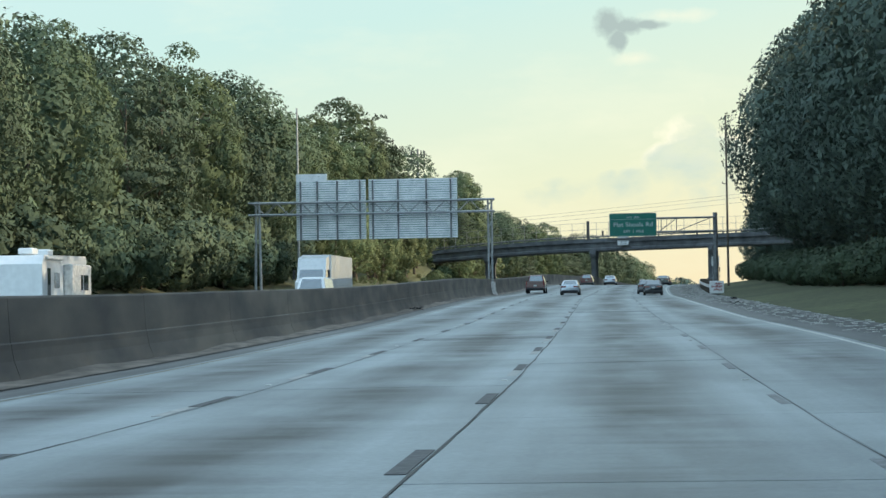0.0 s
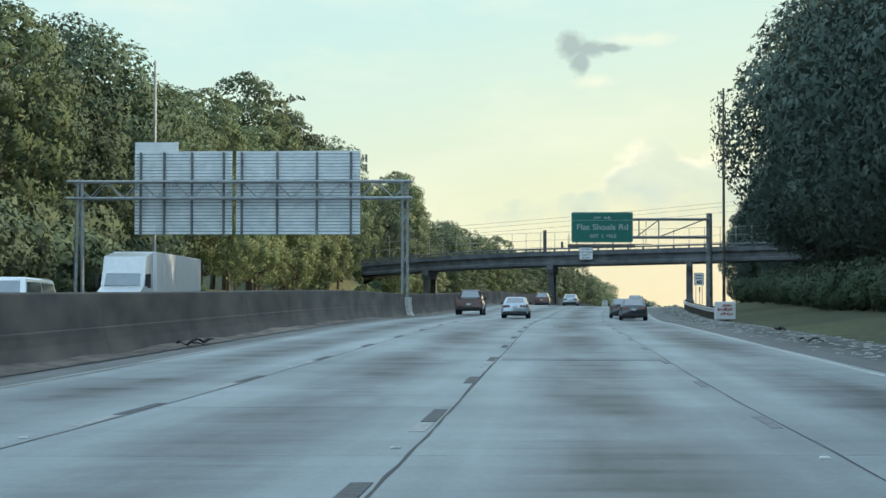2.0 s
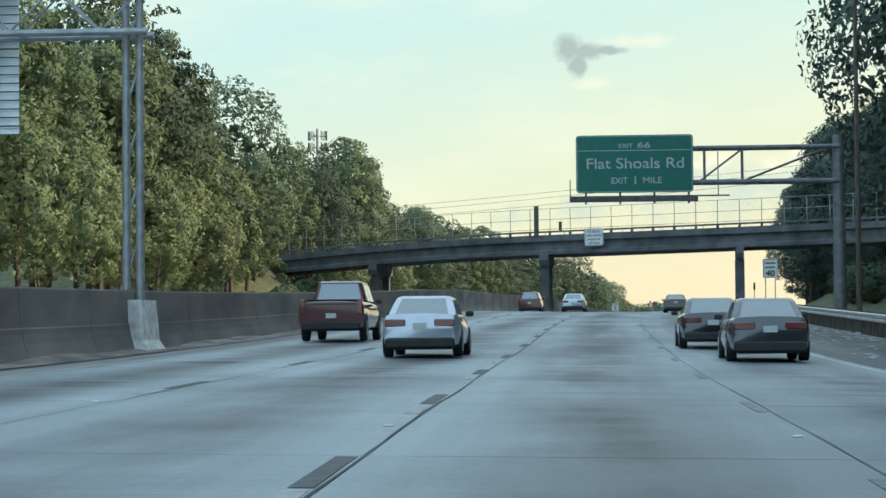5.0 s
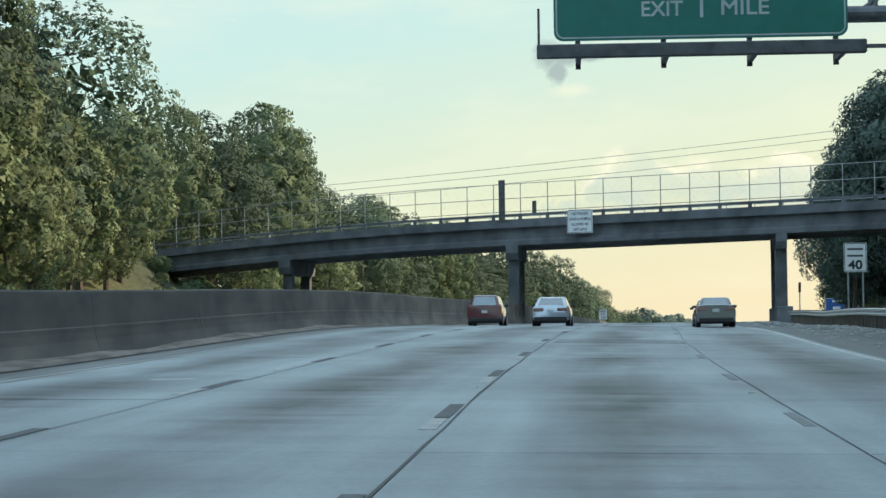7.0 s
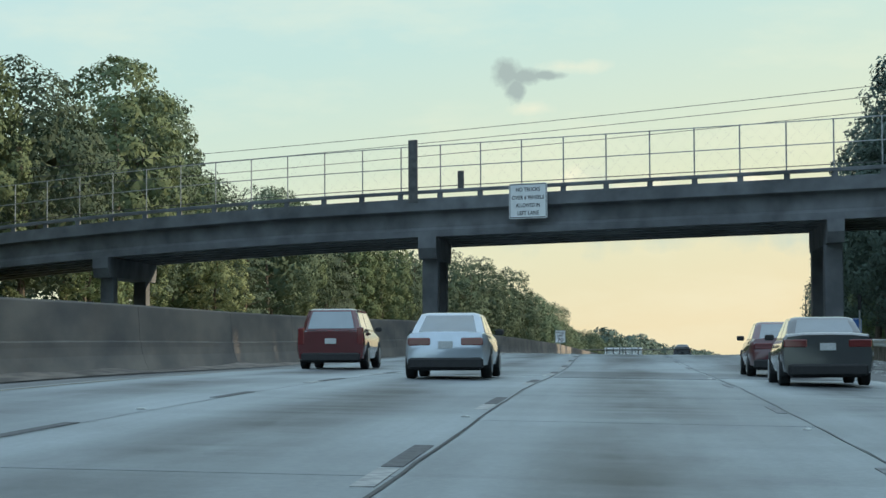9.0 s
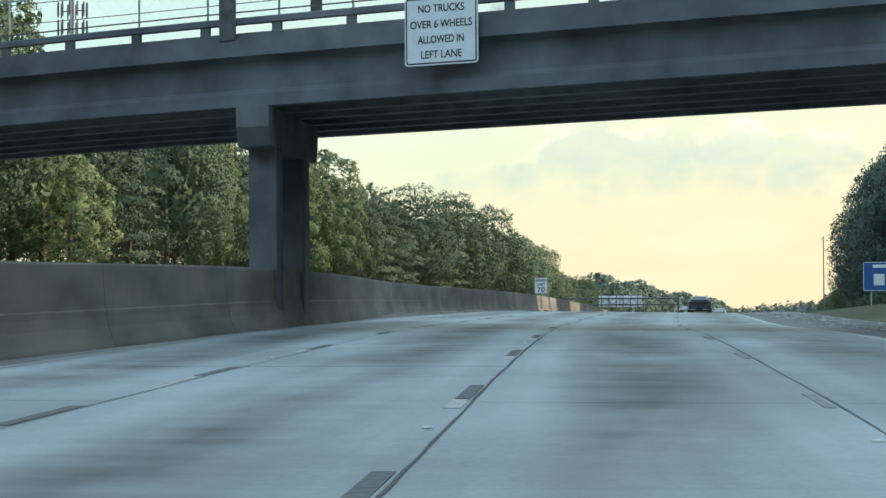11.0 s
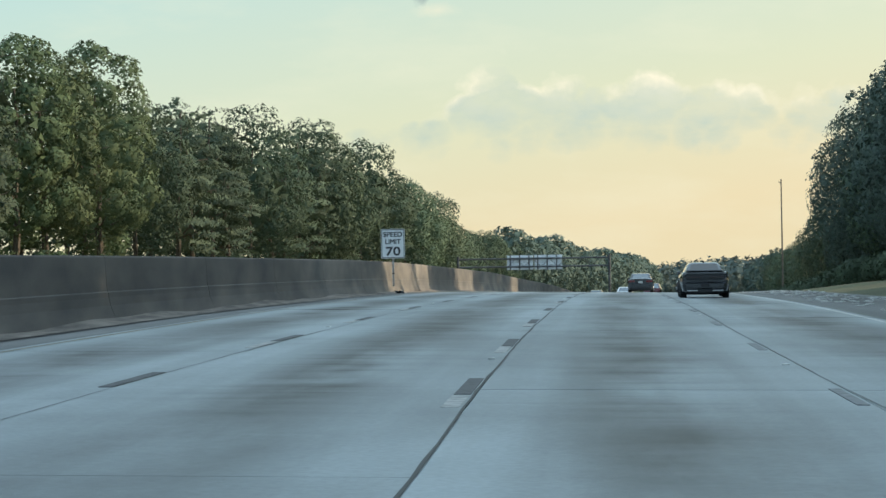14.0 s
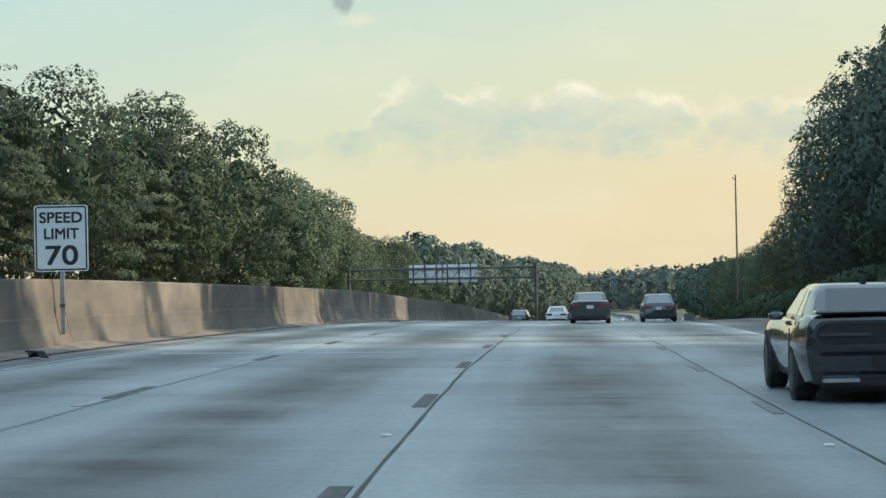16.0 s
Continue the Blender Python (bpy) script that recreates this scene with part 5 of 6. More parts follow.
rd = random.Random(12)
for k, (s, ends) in enumerate(((-6.0, dash_row(INNER)), (-1.9, dash_row(ANCHORS)), (2.1, dash_row(ANCHORS, -1.8)))):
    for i, far in enumerate(ends):
        if not -13 < far < 555:
            continue
        w, ln = ((0.15, 3.0), (0.17, 2.9), (0.12, 2.5))[k]
        sheet("dark_dash", slab(s - 0.06 - w, s - 0.05, far - ln, far, 0.005), FAINT_DASH if k == 2 else DARK_DASH, "", "", road)
        if k < 2 and rd.random() < 0.75:
            sheet("worn_dash", slab(s - 0.07 - w, s - 0.06, far - ln - 2.4 * rd.uniform(0.7, 1.2), far - ln - 0.15, 0.004), WORN_DASH, "", "", road)
        if i % 2 == 0:
            c = far - ln - 4.6 + rd.uniform(-0.3, 0.3)
            m = Mesh().loft([[(x * f, yy * f, z) for x, yy in ((-0.055, -0.05), (0.055, -0.05), (0.055, 0.05), (-0.055, 0.05))] for f, z in ((1, 0.0), (0.9, 0.012), (0.55, 0.02))])
            part("lane_marker", m.turned(at_road(s - 0.18, c, 0.003)), WHITE_PAINT, road)
# pale grout smeared across the joints: a stroke over the lane with a short bent one at each end
rp = random.Random(5)


def stroke(m, pts, width, across=0.0):
    n = len(m.v)
    for s, yy in pts:
        w, b = width * rp.uniform(0.5, 1.2) / 2, across * rp.uniform(0.4, 1.2) / 2
        m.v += [tuple(on_road(s - b, yy - w, 0.004)), tuple(on_road(s + b, yy + w, 0.004))]
    m.f += [(n + 2 * i, n + 2 * i + 2, n + 2 * i + 3, n + 2 * i + 1) for i in range(len(pts) - 1)]


for y0, places in ((426.0, (-8.6, -6.9, -4.7, -2.9, -1.1, 1.2, 3.4, 5.0)), (433.0, (-8.3, -4.7, -2.9, -1.3, 1.4, 3.2)), (398.0, (-4.4,))):
    for s in places:
        m, c, half = Mesh(), s, rp.uniform(0.35, 0.6)
        steps = [c + half * (q / 4 - 1) for q in range(9)]
        stroke(m, [(x, y0 + rp.uniform(-0.08, 0.08)) for x in steps], 0.22)
        for end in (-1, 1):
            if rp.random() < 0.7:
                x, lean = c + end * half * rp.uniform(0.2, 0.9), rp.uniform(-0.25, 0.25)
                stroke(m, [(x + lean * q / 4 + 0.05 * q % 2, y0 + end * (0.15 + 0.35 * q)) for q in range(5)], 0.0, 0.09)
        m.uv = [(0, 0)] * len(m.v)
        sheet("grout_mark", m, GROUT, "", "", road)
for y0, y1, s0, s1, wide in ((156.2, 161.4, -9.9, -4.0, 0.9), (153.2, 155.0, -2.2, -0.5, 0.9), (527.0, 528.2, -8.7, -3.4, 0.6), (396.6, 396.3, -5.0, -2.8, 0.16),
                             (411.2, 410.8, -4.4, -2.6, 0.15), (250.0, 250.4, -7.6, -6.9, 0.4)):
    m = Mesh()
    stroke(m, [(s0 + (s1 - s0) * q / 10, y0 + (y1 - y0) * q / 10) for q in range(11)], wide)
    m.uv = [(0, 0)] * len(m.v)
    sheet("pale_scuff", m, SCUFF, "", "", road)
# darker concrete where slabs were mended
for s0, s1, y0, y1 in ((-5.95, -1.98, 61.6, 63.2), (-1.8, 2.05, 324.0, 334.6), (2.15, 5.9, 325.5, 334.2), (-5.9, -2.0, 62.9, 63.7), (-1.8, 2.0, 108.0, 109.4), (-1.7, 1.9, 276.0, 279.5)):
    sheet("mended_patch", slab(s0, s1, y0, y1, 0.004), REPAIR, "", "", road)
# white flakes of old paint and grit along the shoulder
grit = Mesh()
rg = random.Random(8)
for _ in range(1500):
    y = rg.uniform(20, 560)
    p = on_road(rg.choice((7.4, 8.4, 9.2)) + rg.gauss(0, 0.28), y, -0.005)
    a, b = rg.uniform(0.03, 0.12), rg.uniform(0.05, 0.18)
    grit.box(p.x - a, p.x + a, p.y - b, p.y + b, p.z - 0.01, p.z + rg.uniform(0.005, 0.02))
solid("shoulder_grit", grit, WHITE_PAINT, "white grit and paint flakes scattered on the shoulder", "grit", kind="stuff")


# ---- vehicles ----
def wheel(parent, x, y, r, w, rim_mat=RIM):
    tyre = part("wheel", Mesh().loft([[(x + sx, y + q * r * math.cos(t), r + q * r * math.sin(t)) for t in (2 * math.pi * i / 18 for i in range(18))]
                                      for sx, q in ((-w / 2, 0.9), (-w / 2 + 0.03, 1), (w / 2 - 0.03, 1), (w / 2, 0.9))]), TYRE, parent, smooth=True)
    s = math.copysign(1, x)
    rim = Mesh().loft([[(x + s * (w / 2 + d), y + q * r * math.cos(t), r + q * r * math.sin(t)) for t in (2 * math.pi * i / 14 for i in range(14))]
                       for d, q in ((0.002, 0.66), (0.012, 0.62), (-0.01, 0.5), (0.008, 0.15))])
    part("rim", rim, rim_mat, tyre)
    return tyre


def shell(stations, wide, sill, tuck=0.90):
    """A car's lower body: stations of (y, deck height, width factor), from the tail to the nose."""
    rings = []
    for y, top, k in stations:
        w = wide / 2 * k
        mid = sill + (top - sill) * 0.55
        half = [(w * 0.80, sill), (w * 0.95, sill + 0.06), (w, mid - 0.12), (w * 0.995, mid + 0.06), (w * 0.965, top - 0.10), (w * tuck, top - 0.02), (w * tuck * 0.6, top + 0.015)]
        rings.append([(x, y, z) for x, z in half] + [(0, y, top + 0.022)] + [(-x, y, z) for x, z in reversed(half)])
    return Mesh().loft(rings)


def cabin(y0, y1, r0, r1, belt, roof, wide, top_wide):
    """The house above the belt line: its foot from y0 to y1, its roof from r0 to r1."""
    rings = []
    for f in (0, 0.35, 0.75, 0.93, 1.0):
        g = f ** 1.0
        a, b = y0 + (r0 - y0) * g, y1 + (r1 - y1) * g
        w = wide / 2 + (top_wide / 2 - wide / 2) * f ** 1.3
        z = belt + (roof - belt) * (f if f < 0.9 else f * 1.0)
        if f == 1.0:
            a, b, w = a + 0.12, b - 0.12, w - 0.10
        c = 0.10
        rings.append([(w - c, a, z), (w, a + c, z), (w, b - c, z), (w - c, b, z), (-w + c, b, z), (-w, b - c, z), (-w, a + c, z), (-w + c, a, z)])
    return Mesh().loft(rings)


def pane(corners, off):
    """A window pane from four corners, with a little thickness along off."""
    o = Vector(off)
    return Mesh().loft([[Vector(c) for c in corners], [Vector(c) + o for c in corners]])


def lerp(a, b, f):
    return a + (b - a) * f


def make_car(name, label, category, m, colour, length=4.85, wide=1.85, roof=1.45, belt=0.98, sill=0.24, tail=1.02, nose=0.78, house=(-1.95, 1.15, -1.05, 0.30), wheel_r=0.33, lamp="wide", group="", dark_glass=True, tuck=0.90, box_tail=False):
    ob = thing(name, label, category, m, group)
    L2_, y0, y1, r0, r1 = length / 2, *house
    k_tail = 0.97 if box_tail else 0.88
    st = [(-L2_, tail - (0.06 if box_tail else 0.30), k_tail), (-L2_ + 0.10, tail - 0.02, k_tail + 0.05), (-L2_ + 0.45, tail, 0.985), (y0 + 0.1, belt + 0.02, 1.0), (y1 - 0.2, belt - 0.02, 1.0),
          (L2_ - 0.55, nose, 0.985), (L2_ - 0.12, nose - 0.10, 0.92), (L2_, nose - 0.28, 0.80)]
    body = part("body", shell(st, wide, sill, tuck), colour, ob, smooth=True)
    tw = wide * 0.68
    part("cabin", cabin(y0, y1, r0, r1, belt - 0.03, roof, wide * 0.87, tw), colour, ob, smooth=True)

    def rim_at(f, end):
        y = lerp(y0, r0, f) if end < 0 else lerp(y1, r1, f)
        w = wide * 0.87 / 2 + (tw / 2 - wide * 0.87 / 2) * f ** 1.3
        return w, y, lerp(belt - 0.03, roof, f)

    for nm, end in (("rear_window", -1), ("windscreen", 1)):
        (wa, ya, za), (wb, yb, zb) = rim_at(0.12, end), rim_at(0.86, end)
        part(nm, pane([(-wa + 0.16, ya, za), (wa - 0.16, ya, za), (wb - 0.14, yb, zb), (-wb + 0.14, yb, zb)], (0, 0.012 * end, 0.006)), GLASS, ob)
    for sgn in (-1, 1):
        (wa, _, za), (wb, _, zb) = rim_at(0.10, 1), rim_at(0.82, 1)
        ya0, yb0 = lerp(y0, r0, 0.10) + 0.34, lerp(y0, r0, 0.82) + 0.22
        ya1, yb1 = lerp(y1, r1, 0.10) - 0.34, lerp(y1, r1, 0.82) - 0.2
        ym = (r0 + r1) / 2 + 0.05
        for a, b, c, d in ((ya0, ym - 0.05, ym - 0.05, yb0), (ym + 0.05, ya1, yb1, ym + 0.05)):
            part("side_window", pane([(sgn * wa, a, za), (sgn * wa, b, za), (sgn * wb, c, zb), (sgn * wb, d, zb)], (0.014 * sgn, 0, 0.004)), GLASS, ob)
        mir = Mesh().box(-0.10, 0.10, -0.06, 0.06, 0, 0.13, 0.025)
        part("door_mirror", mir.turned(Matrix.Translation((sgn * (wide / 2 + 0.06), y1 - 0.55, belt - 0.02))), TRIM, ob)
        lo, hi = tail - 0.30, tail - 0.13
        wt = wide / 2 * k_tail
        lamp_w = {"wide": 0.48, "bar": wt - 0.05, "tall": 0.18}[lamp]
        if lamp == "tall":
            lo, hi = tail - 0.42, tail + 0.06
        part("tail_lamp", Mesh().box(min(sgn * wt, sgn * (wt - lamp_w)), max(sgn * wt, sgn * (wt - lamp_w)), -L2_ - 0.015, -L2_ + 0.12, lo, hi, 0.02), TAIL, ob)
        part("headlamp", Mesh().box(sgn * (wide * 0.30) - 0.22, sgn * (wide * 0.30) + 0.22, L2_ - 0.16, L2_ + 0.005, nose - 0.30, nose - 0.15, 0.02), PLATE, ob)
        for y in (-L2_ + 0.98, L2_ - 0.92):
            wheel(ob, sgn * (wide / 2 - 0.10), y, wheel_r, 0.23)
            q = wheel_r + 0.055
            # a solid black disc stands in for the shade of the wheel well
            arch = Mesh().loft([[(sgn * (wide / 2 + dx), y + q * math.cos(t), max(sill - 0.02, wheel_r + q * math.sin(t))) for t in (2 * math.pi * i / 18 for i in range(18))] for dx in (-0.2, 0.004)])
            part("wheel_well_disc", arch, TRIM, ob)
    bumper = Mesh().box(-wide * 0.44, wide * 0.44, -L2_ - 0.05, -L2_ + 0.2, sill - 0.02, sill + 0.22, 0.04)
    part("bumper", bumper, TRIM, ob)
    part("number_plate", Mesh().box(-0.16, 0.16, -L2_ - 0.03, -L2_ + 0.02, tail - 0.36 if lamp != "tall" else 0.72, tail - 0.21 if lamp != "tall" else 0.87), PLATE, ob)
    part("underside", Mesh().box(-wide * 0.38, wide * 0.38, -L2_ + 0.3, L2_ - 0.3, sill - 0.06, sill + 0.04), TRIM, ob)
    return ob


BLACK = paint("black_car_paint", (0.016, 0.018, 0.022), 0.24, 0.0, 1.0)
CHARCOAL = paint("charcoal_car_paint", (0.05, 0.055, 0.06), 0.25, 0.3)
MAROON = paint("maroon_car_paint", (0.10, 0.012, 0.016), 0.25)
RED = paint("dull_red_truck_paint", (0.09, 0.012, 0.018), 0.4)
SILVER = paint("silver_car_paint", (0.48, 0.53, 0.58), 0.28, 0.5)
WHITE = paint("white_vehicle_paint", (0.75, 0.76, 0.76), 0.35)
GREY = paint("grey_truck_paint", (0.10, 0.11, 0.115), 0.5)
LANE = (-8.1, -3.95, 0.1, 4.05)


def muscle_coupe():
    """A low coupe with broad hips, a short tail and a full-width lamp recess."""
    ob = thing("coupe", "low black two-door muscle coupe in the outer lane", "car", at_road(3.45, 510.6))
    # tail to nose: place, deck height, half width at the hips, half width at the shoulder, sill
    st = [(-2.50, 0.96, 0.84, 0.80, 0.36), (-2.44, 1.06, 0.91, 0.85, 0.28), (-2.25, 1.10, 0.955, 0.86, 0.24), (-1.85, 1.09, 0.985, 0.84, 0.22), (-1.45, 1.06, 0.985, 0.82, 0.22), (-1.0, 1.01, 0.945, 0.83, 0.21), (-0.4, 0.98, 0.925, 0.84, 0.21),
          (0.5, 0.97, 0.93, 0.84, 0.21), (1.2, 0.98, 0.965, 0.85, 0.22), (1.65, 0.97, 0.97, 0.85, 0.22), (2.1, 0.93, 0.95, 0.82, 0.24), (2.4, 0.86, 0.90, 0.78, 0.28), (2.5, 0.76, 0.84, 0.72, 0.34)]
    rings = []
    for y, top, hip, sh, sill in st:
        half = [(hip * 0.82, sill), (hip * 0.93, sill + 0.05), (hip * 0.975, sill + 0.2), (hip, sill + (top - sill) * 0.55), (hip * 0.99, sill + (top - sill) * 0.72), (sh + (hip - sh) * 0.55, top - 0.07), (sh, top - 0.015), (sh * 0.6, top + 0.012)]
        rings.append([(x, y, z) for x, z in half] + [(0, y, top + 0.02)] + [(-x, y, z) for x, z in reversed(half)])
    part("body", Mesh().loft(rings), BLACK, ob, smooth=True)
    # the house: from the belt to the roof, with a long rear slope
    rings = []
    for f in (0, 0.3, 0.6, 0.82, 0.93, 0.985, 1.0):
        a, b = lerp(-2.05, -1.12, f), lerp(0.85, 0.02, f)
        w = lerp(0.80, 0.60, f ** 1.4)
        z = lerp(0.98, 1.40, f) + (0.05 * f if f > 0.9 else 0.03 * f)
        k = {0.93: 0.04, 0.985: 0.13, 1.0: 0.30}.get(f, 0.0)
        a, b, w, c = a + k, b - k, w - k * 0.8, 0.13
        rings.append([(w - c, a, z), (w - 0.03, a + 0.05, z), (w, a + c + 0.1, z), (w, b - c, z), (w - c, b, z), (-w + c, b, z), (-w, b - c, z), (-w, a + c + 0.1, z), (-w + 0.03, a + 0.05, z), (-w + c, a, z)])
    part("cabin", Mesh().loft(rings), BLACK, ob, smooth=True)

    def edge(f, back):
        return lerp(0.80, 0.60, f ** 1.4), lerp(-2.05, -1.12, f) if back else lerp(0.85, 0.02, f), lerp(0.98, 1.40, f) + 0.03 * f

    for nm, back, d in (("rear_window", True, (0, -0.012, 0.012)), ("windscreen", False, (0, 0.012, 0.012))):
        (wa, ya, za), (wb, yb, zb) = edge(0.16, back), edge(0.88, back)
        part(nm, pane([(-wa + 0.17, ya, za), (wa - 0.17, ya, za), (wb - 0.12, yb, zb), (-wb + 0.12, yb, zb)], d), TINT, ob)
    for sgn in (-1, 1):
        wa, wb = edge(0.14, True)[0], edge(0.84, True)[0]
        za, zb = edge(0.14, True)[2], edge(0.84, True)[2]
        for a, b, c, d in ((-1.05, -0.62, -0.62, -0.86), (-0.56, 0.50, 0.02, -0.56)):
            part("side_window", pane([(sgn * wa, a, za), (sgn * wa, b, za), (sgn * wb, c, zb), (sgn * wb, d, zb)], (0.014 * sgn, 0, 0.004)), GLASS, ob)
        part("door_mirror", Mesh().box(-0.10, 0.10, -0.06, 0.06, 0, 0.11, 0.035).turned(Matrix.Translation((sgn * 0.95, 0.42, 0.96))), BLACK, ob)
        part("door_seam", Mesh().box(sgn * 0.935 - 0.008, sgn * 0.935 + 0.008, -0.95, -0.94, 0.34, 0.9), TRIM, ob)
        for y in (-1.52, 1.45):
            q = 0.425
            # black disc in place of the hollow, for the shade in it
            well = Mesh().loft([[(sgn * dx, y + q * math.cos(t), max(0.2, 0.37 + q * math.sin(t))) for t in (2 * math.pi * i / 20 for i in range(20))] for dx in (0.7, 0.968)])
            part("wheel_well_disc", well, TRIM, ob)
            wheel(ob, sgn * 0.85, y, 0.37, 0.27, DARK_STEEL)
        part("tail_lamp", Mesh().prism(rounded(sgn * 0.46 - 0.30, sgn * 0.46 + 0.30, 0.845, 0.885, 0.018), "y", -2.565, -2.52), DARK_LAMP, ob)
        part("exhaust_tip", Mesh().prism(rounded(sgn * 0.52 - 0.22, sgn * 0.52 + 0.22, 0.30, 0.345, 0.02), "y", -2.56, -2.38), RIM, ob)
    part("lamp_recess", Mesh().prism(rounded(-0.80, 0.80, 0.74, 0.99, 0.12, 8), "y", -2.535, -2.40), TRIM, ob)
    part("lamp_rim", border(-0.84, 0.84, 0.70, 1.03, -2.545, 0.0, 0.045, 0.16), BLACK, ob)
    part("bumper", Mesh().box(-0.84, 0.84, -2.55, -2.3, 0.36, 0.68, 0.07), BLACK, ob, smooth=True)
    part("diffuser", Mesh().box(-0.74, 0.74, -2.50, -2.2, 0.22, 0.36, 0.04), TRIM, ob)
    part("spoiler", Mesh().box(-0.80, 0.80, -2.50, -2.22, 1.10, 1.145, 0.018), BLACK, ob)
    part("number_plate", Mesh().box(-0.16, 0.16, -2.565, -2.54, 0.46, 0.61), TRIM, ob)
    part("antenna_fin", Mesh().box(-0.03, 0.03, -0.95, -0.8, 1.43, 1.50), TRIM, ob)
    part("underside", Mesh().box(-0.72, 0.72, -2.2, 2.2, 0.16, 0.26), TRIM, ob)
    return ob


DARK_LAMP = paint("smoked_lamp", (0.05, 0.03, 0.03), 0.1)
muscle_coupe()
make_car("sedan", "black sedan with a high boot driving ahead", "car", at_road(0.55, 583), BLACK, length=4.9, tail=1.10, box_tail=True)
make_car("sedan", "charcoal sedan driving in the outer lane", "car", at_road(LANE[3], 596), CHARCOAL)
make_car("sedan", "maroon sedan driving ahead over the crest", "car", at_road(LANE[2], 640), MAROON)
make_car("sedan", "white sedan beyond the crest", "car", at_road(LANE[1], 662), WHITE)
make_car("hatchback", "small black hatchback beside the median", "car", at_road(LANE[0], 676), BLACK, length=4.2, house=(-1.95, 0.95, -1.55, 0.1), lamp="tall")
SUV = dict(length=4.7, wide=1.92, roof=1.72, belt=1.10, tail=1.12, nose=1.0, house=(-2.25, 1.25, -2.0, 0.45), wheel_r=0.37, lamp="tall", box_tail=True)
# the first pack
make_car("sedan", "silver-blue sedan in the second lane", "car", at_road(LANE[1], 204.3), SILVER)
make_car("sedan", "dark grey-green sedan in the outer lane", "car", at_road(LANE[3], 203.0), CHARCOAL)
make_car("sedan", "dark sedan ahead of a grey-green one in the outer lane", "car", at_road(LANE[3] - 0.6, 215.5), BLACK)
# the second pack
make_car("sedan", "charcoal sedan with a high boot in the outer lane", "car", at_road(LANE[3], 320.0), CHARCOAL, length=4.9, tail=1.10, box_tail=True)
make_car("sedan", "dull red sedan ahead of a charcoal one", "car", at_road(LANE[3], 331.5), RED)
make_car("sedan", "white sedan in the second lane", "car", at_road(LANE[1], 321.5), SILVER)
make_car("sport_utility", "maroon sport utility car in the inner lane", "car", at_road(LANE[0] - 0.3, 335.5), MAROON, **SUV)


def pickup(m):
    ob = make_car("pickup_truck", "dull red pickup truck with a closed tailgate in the inner lane", "pickup truck", m, RED, length=5.7, wide=2.03, roof=1.92, belt=1.22, sill=0.38, tail=1.26, nose=1.12,
                  house=(-0.75, 1.75, -0.55, 1.05), wheel_r=0.40, lamp="tall", box_tail=True)
    part("bed_floor", Mesh().box(-0.86, 0.86, -2.7, -0.9, 1.285, 1.305), TRIM, ob)
    part("tailgate_seam", Mesh().box(-0.80, 0.80, -2.87, -2.84, 1.14, 1.17), TRIM, ob)
    return ob


pickup(at_road(LANE[0], 221))


def van(m):
    return make_car("van", "white panel van in the opposite lanes", "van", m, WHITE, length=5.3, wide=2.0, roof=2.05, belt=1.20, sill=0.3, tail=1.3, nose=1.12, house=(-2.6, 2.0, -2.5, 1.15), wheel_r=0.36, lamp="tall", box_tail=True)


van(at_road(-17.6, 124, 0, 180))
make_car("sedan", "white sedan among the opposite traffic", "car", at_road(-17.6, 207, 0, 180), WHITE)


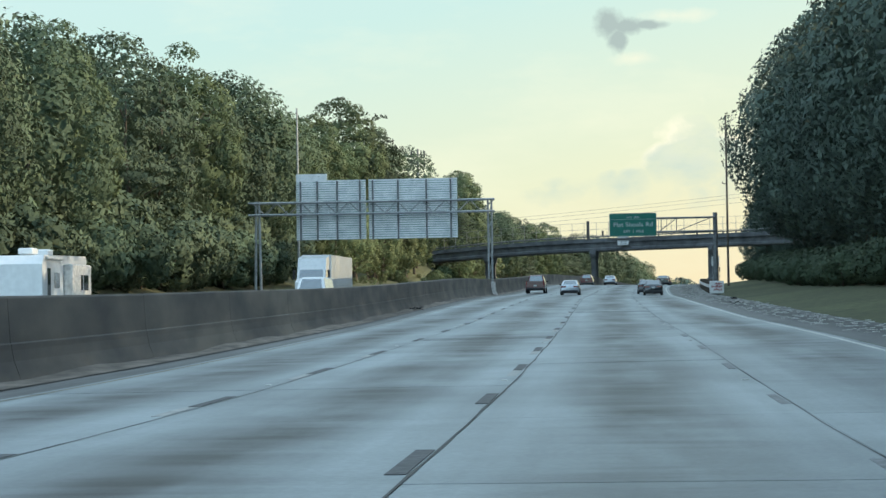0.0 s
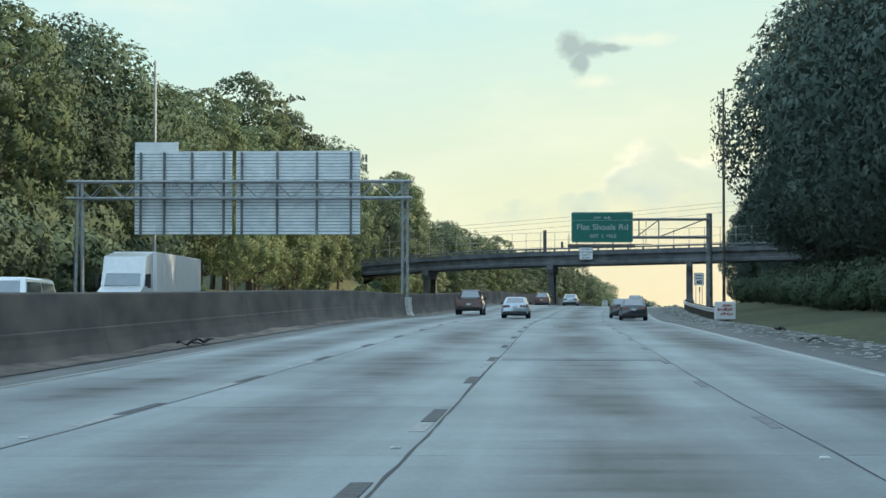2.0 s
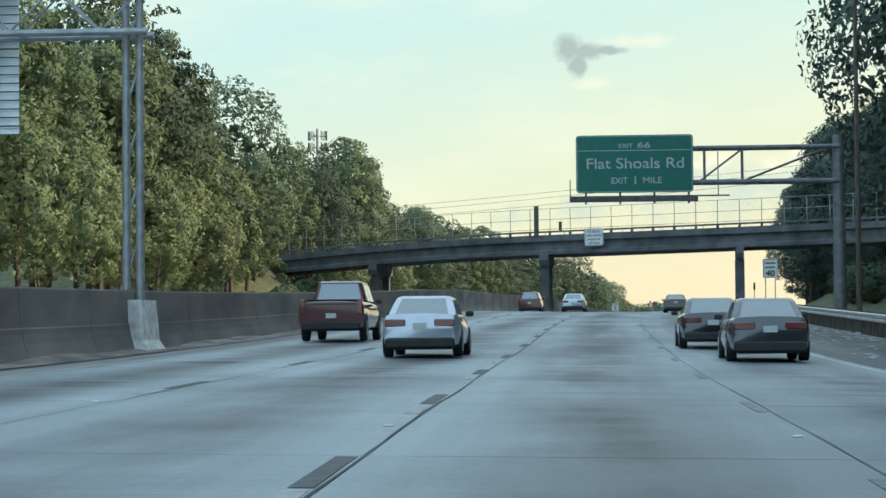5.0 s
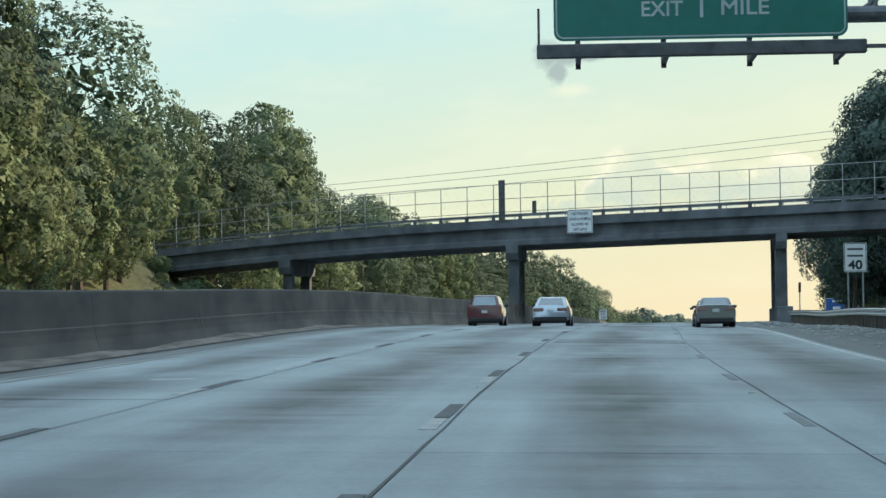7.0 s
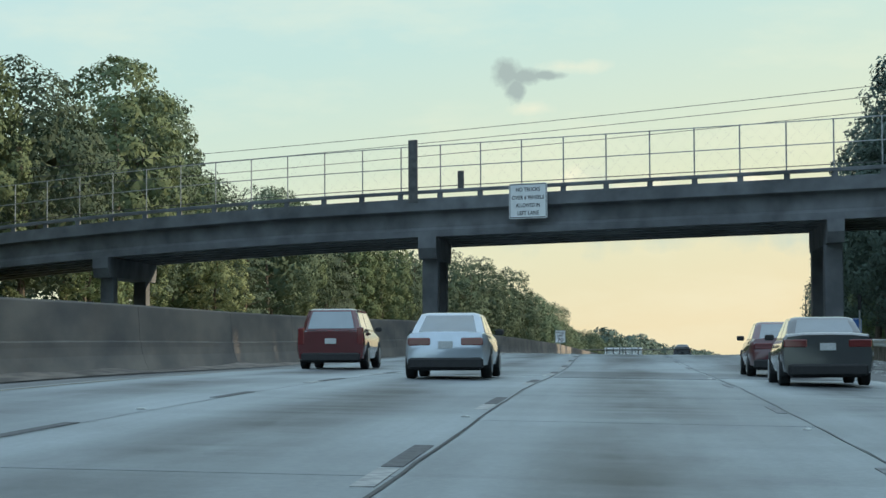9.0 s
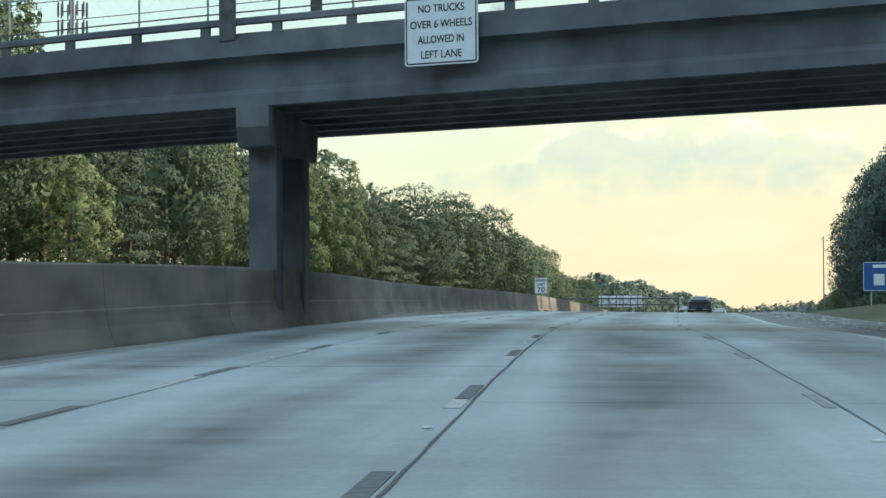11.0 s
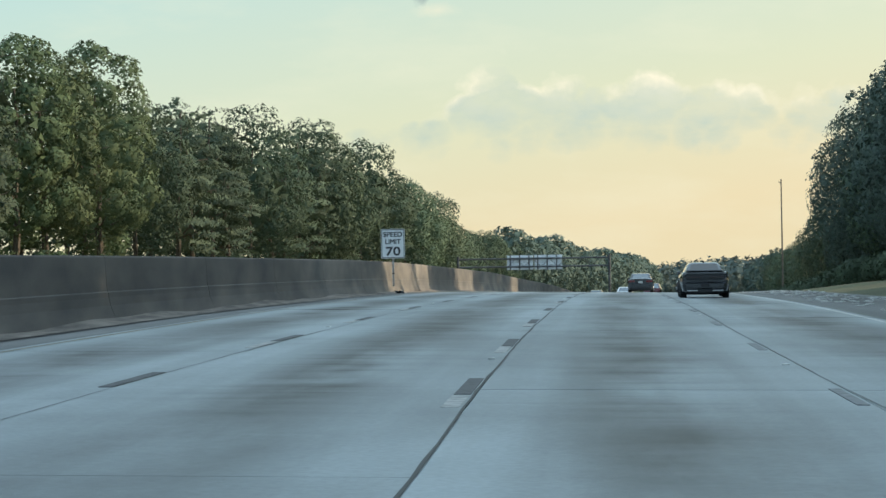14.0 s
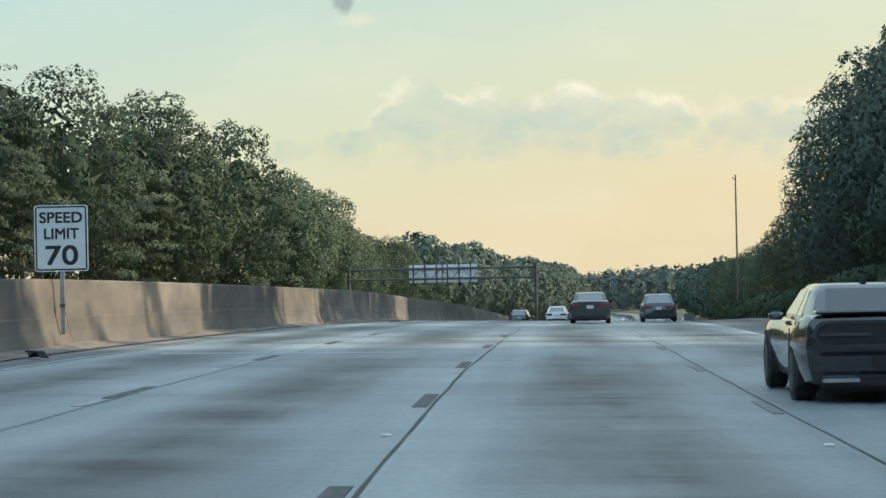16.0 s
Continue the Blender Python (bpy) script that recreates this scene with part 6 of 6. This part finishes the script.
def semi(m):
    ob = thing("semi_truck", "white tractor unit pulling a tall white box trailer", "truck", m)
    cab = Mesh()
    prof = [(0.35, 0.55), (2.55, 0.55), (2.75, 0.8), (2.72, 1.65), (1.75, 1.95), (1.35, 2.75), (0.9, 3.7), (-0.9, 3.95), (-0.95, 0.9), (0.35, 0.9)]
    part("cab", cab.prism(prof, "x", -1.22, 1.22), WHITE, ob)
    part("windscreen", pane([(-1.02, 1.74, 2.03), (1.02, 1.74, 2.03), (0.98, 1.39, 2.72), (-0.98, 1.39, 2.72)], (0, 0.03, 0.015)), GLASS, ob)
    part("grille", Mesh().box(-0.62, 0.62, 2.70, 2.78, 0.8, 1.6, 0.03), TRIM, ob)
    part("bumper", Mesh().box(-1.2, 1.2, 2.62, 2.86, 0.35, 0.78, 0.05), WHITE, ob)
    for s in (-1, 1):
        part("headlamp", Mesh().box(s * 0.92 - 0.2, s * 0.92 + 0.2, 2.66, 2.77, 0.95, 1.25, 0.03), lamp_glow("lit_headlamp", (1.0, 0.85, 0.6), 6.0) if s < 0 else PLATE, ob)
        part("side_window", pane([(s * 1.225, 0.35, 2.0), (s * 1.225, 1.45, 2.0), (s * 1.225, 1.15, 2.7), (s * 1.225, 0.35, 2.7)], (0.012 * s, 0, 0)), GLASS, ob)
        part("mirror", Mesh().box(s * 1.5 - 0.1, s * 1.5 + 0.1, 1.5, 1.62, 1.9, 2.7, 0.03), TRIM, ob)
        part("mirror_arm", Mesh().tube((s * 1.2, 1.4, 2.6), (s * 1.5, 1.56, 2.6), 0.02, n=6), TRIM, ob)
        part("fuel_tank", Mesh().tube((s * 0.95, -2.3, 0.75), (s * 0.95, -0.7, 0.75), 0.32, n=14), STEEL, ob, smooth=True)
        for y in (1.9, -2.9, -4.2, -13.4, -14.7):
            wheel(ob, s * 1.0, y, 0.5, 0.4)
    part("frame_rail", Mesh().box(-0.45, 0.45, -5.0, 1.8, 0.75, 1.0), TRIM, ob)
    tr = part("trailer", Mesh().box(-1.29, 1.29, -16.0, -1.6, 1.2, 4.05, 0.03), WHITE, ob)
    for i in range(18):
        y = -15.7 + i * 0.8
        for s in (-1, 1):
            part("trailer_rib", Mesh().box(s * 1.292 - 0.012, s * 1.292 + 0.012, y, y + 0.06, 1.3, 3.95), WHITE, tr)
    part("landing_leg", Mesh().box(-0.9, -0.75, -5.6, -5.45, 0.2, 1.2), TRIM, ob)
    return ob


semi(at_road(-25.2, 178, 0, 180))


def travel_trailer(m):
    ob = thing("camper_trailer", "white and cream camper trailer in the opposite lanes", "camper", m)
    prof = [(-4.6, 0.6), (4.2, 0.6), (4.6, 1.2), (4.6, 2.9), (4.2, 3.35), (-4.4, 3.45), (-4.6, 3.2)]
    part("body", Mesh().prism(prof, "x", -1.25, 1.25), WHITE, ob)
    part("slide_out", Mesh().box(-1.75, -1.25, -3.6, 0.4, 0.95, 2.95, 0.04), PALE_CONCRETE, ob, "cream slide-out section")
    part("awning", Mesh().tube((-1.3, 0.9, 3.2), (-1.3, 4.0, 3.2), 0.08, n=10), PALE_CONCRETE, ob)
    for y0, y1, z0, z1, x in ((-2.9, -1.9, 1.6, 2.4, 1.755), (-1.7, -1.3, 1.6, 2.4, 1.755), (1.2, 2.2, 1.7, 2.5, 1.255), (3.0, 3.6, 0.9, 2.7, 1.255)):
        part("window", Mesh().box(-x - 0.015, -x, y0, y1, z0, z1), GLASS, ob)
    for y in (-0.4, 2.6):
        part("roof_unit", Mesh().box(-0.4, 0.4, y - 0.5, y + 0.5, 3.42, 3.75, 0.06), WHITE, ob)
    for s in (-1, 1):
        for y in (-0.9, -1.8):
            wheel(ob, s * 1.1, y, 0.38, 0.22)
    return ob


travel_trailer(at_road(-29.5, 106, 0, 180))


def dump_truck(m):
    ob = thing("dump_truck", "dark high-sided truck far ahead in the outer lane", "truck", m)
    part("body", Mesh().loft([[(-1.15, -3.4, 1.2), (1.15, -3.4, 1.2), (1.15, 2.0, 1.2), (-1.15, 2.0, 1.2)], [(-1.28, -3.6, 3.5), (1.28, -3.6, 3.5), (1.28, 2.0, 3.5), (-1.28, 2.0, 3.5)]]), GREY, ob)
    part("tailgate", Mesh().box(-1.18, 1.18, -3.66, -3.5, 1.25, 3.3, 0.03), GREY, ob)
    part("cab", Mesh().box(-1.2, 1.2, 2.3, 4.4, 0.8, 3.0, 0.1), GREY, ob)
    part("frame_rail", Mesh().box(-0.45, 0.45, -3.5, 4.0, 0.75, 1.15), TRIM, ob)
    for s in (-1, 1):
        part("tail_lamp", Mesh().box(s * 0.95 - 0.12, s * 0.95 + 0.12, -3.7, -3.62, 1.0, 1.15), TAIL, ob)
        for y in (-2.3, -1.0, 3.2):
            wheel(ob, s * 0.98, y, 0.5, 0.4)
    return ob


dump_truck(at_road(LANE[3], 980))
far_car = make_car("sedan", "pale car among the far traffic in the valley", "car", at_road(-16, 1060, 0, 180), WHITE, group="far traffic")
for k, (s, y) in enumerate(((-20, 1085), (-16, 1120), (-24, 1140), (-20, 1190), (-16, 1230), (-24, 1260), (-20, 1310), (0.1, 1010), (-4, 1090), (4, 1150), (0.1, 1220))):
    copy_thing(far_car, at_road(s, y, 0, 180 if s < -10 else 0))

# ---- small things on the road ----
rb = random.Random(15)
for s, y in ((-11.0, 118.5), (-11.2, 121.5), (7.8, 128.0), (9.0, 150.0), (-10.6, 524.0)):
    ob = thing("tyre_scrap", "torn black scrap of tyre tread on the shoulder", "debris", at_road(s, y, -0.02, rb.uniform(0, 180)), "tyre scraps")
    rings = []
    for i in range(9):
        t = i / 8
        x, z = (t - 0.5) * 0.8, 0.03 + 0.12 * math.sin(t * 5 + rb.uniform(-0.4, 0.4)) ** 2
        rings.append([(x, -0.09, z), (x, 0.09, z + 0.02), (x, 0.09, z + 0.045), (x, -0.09, z + 0.03)])
    part("tread", Mesh().loft(rings), TYRE, ob)
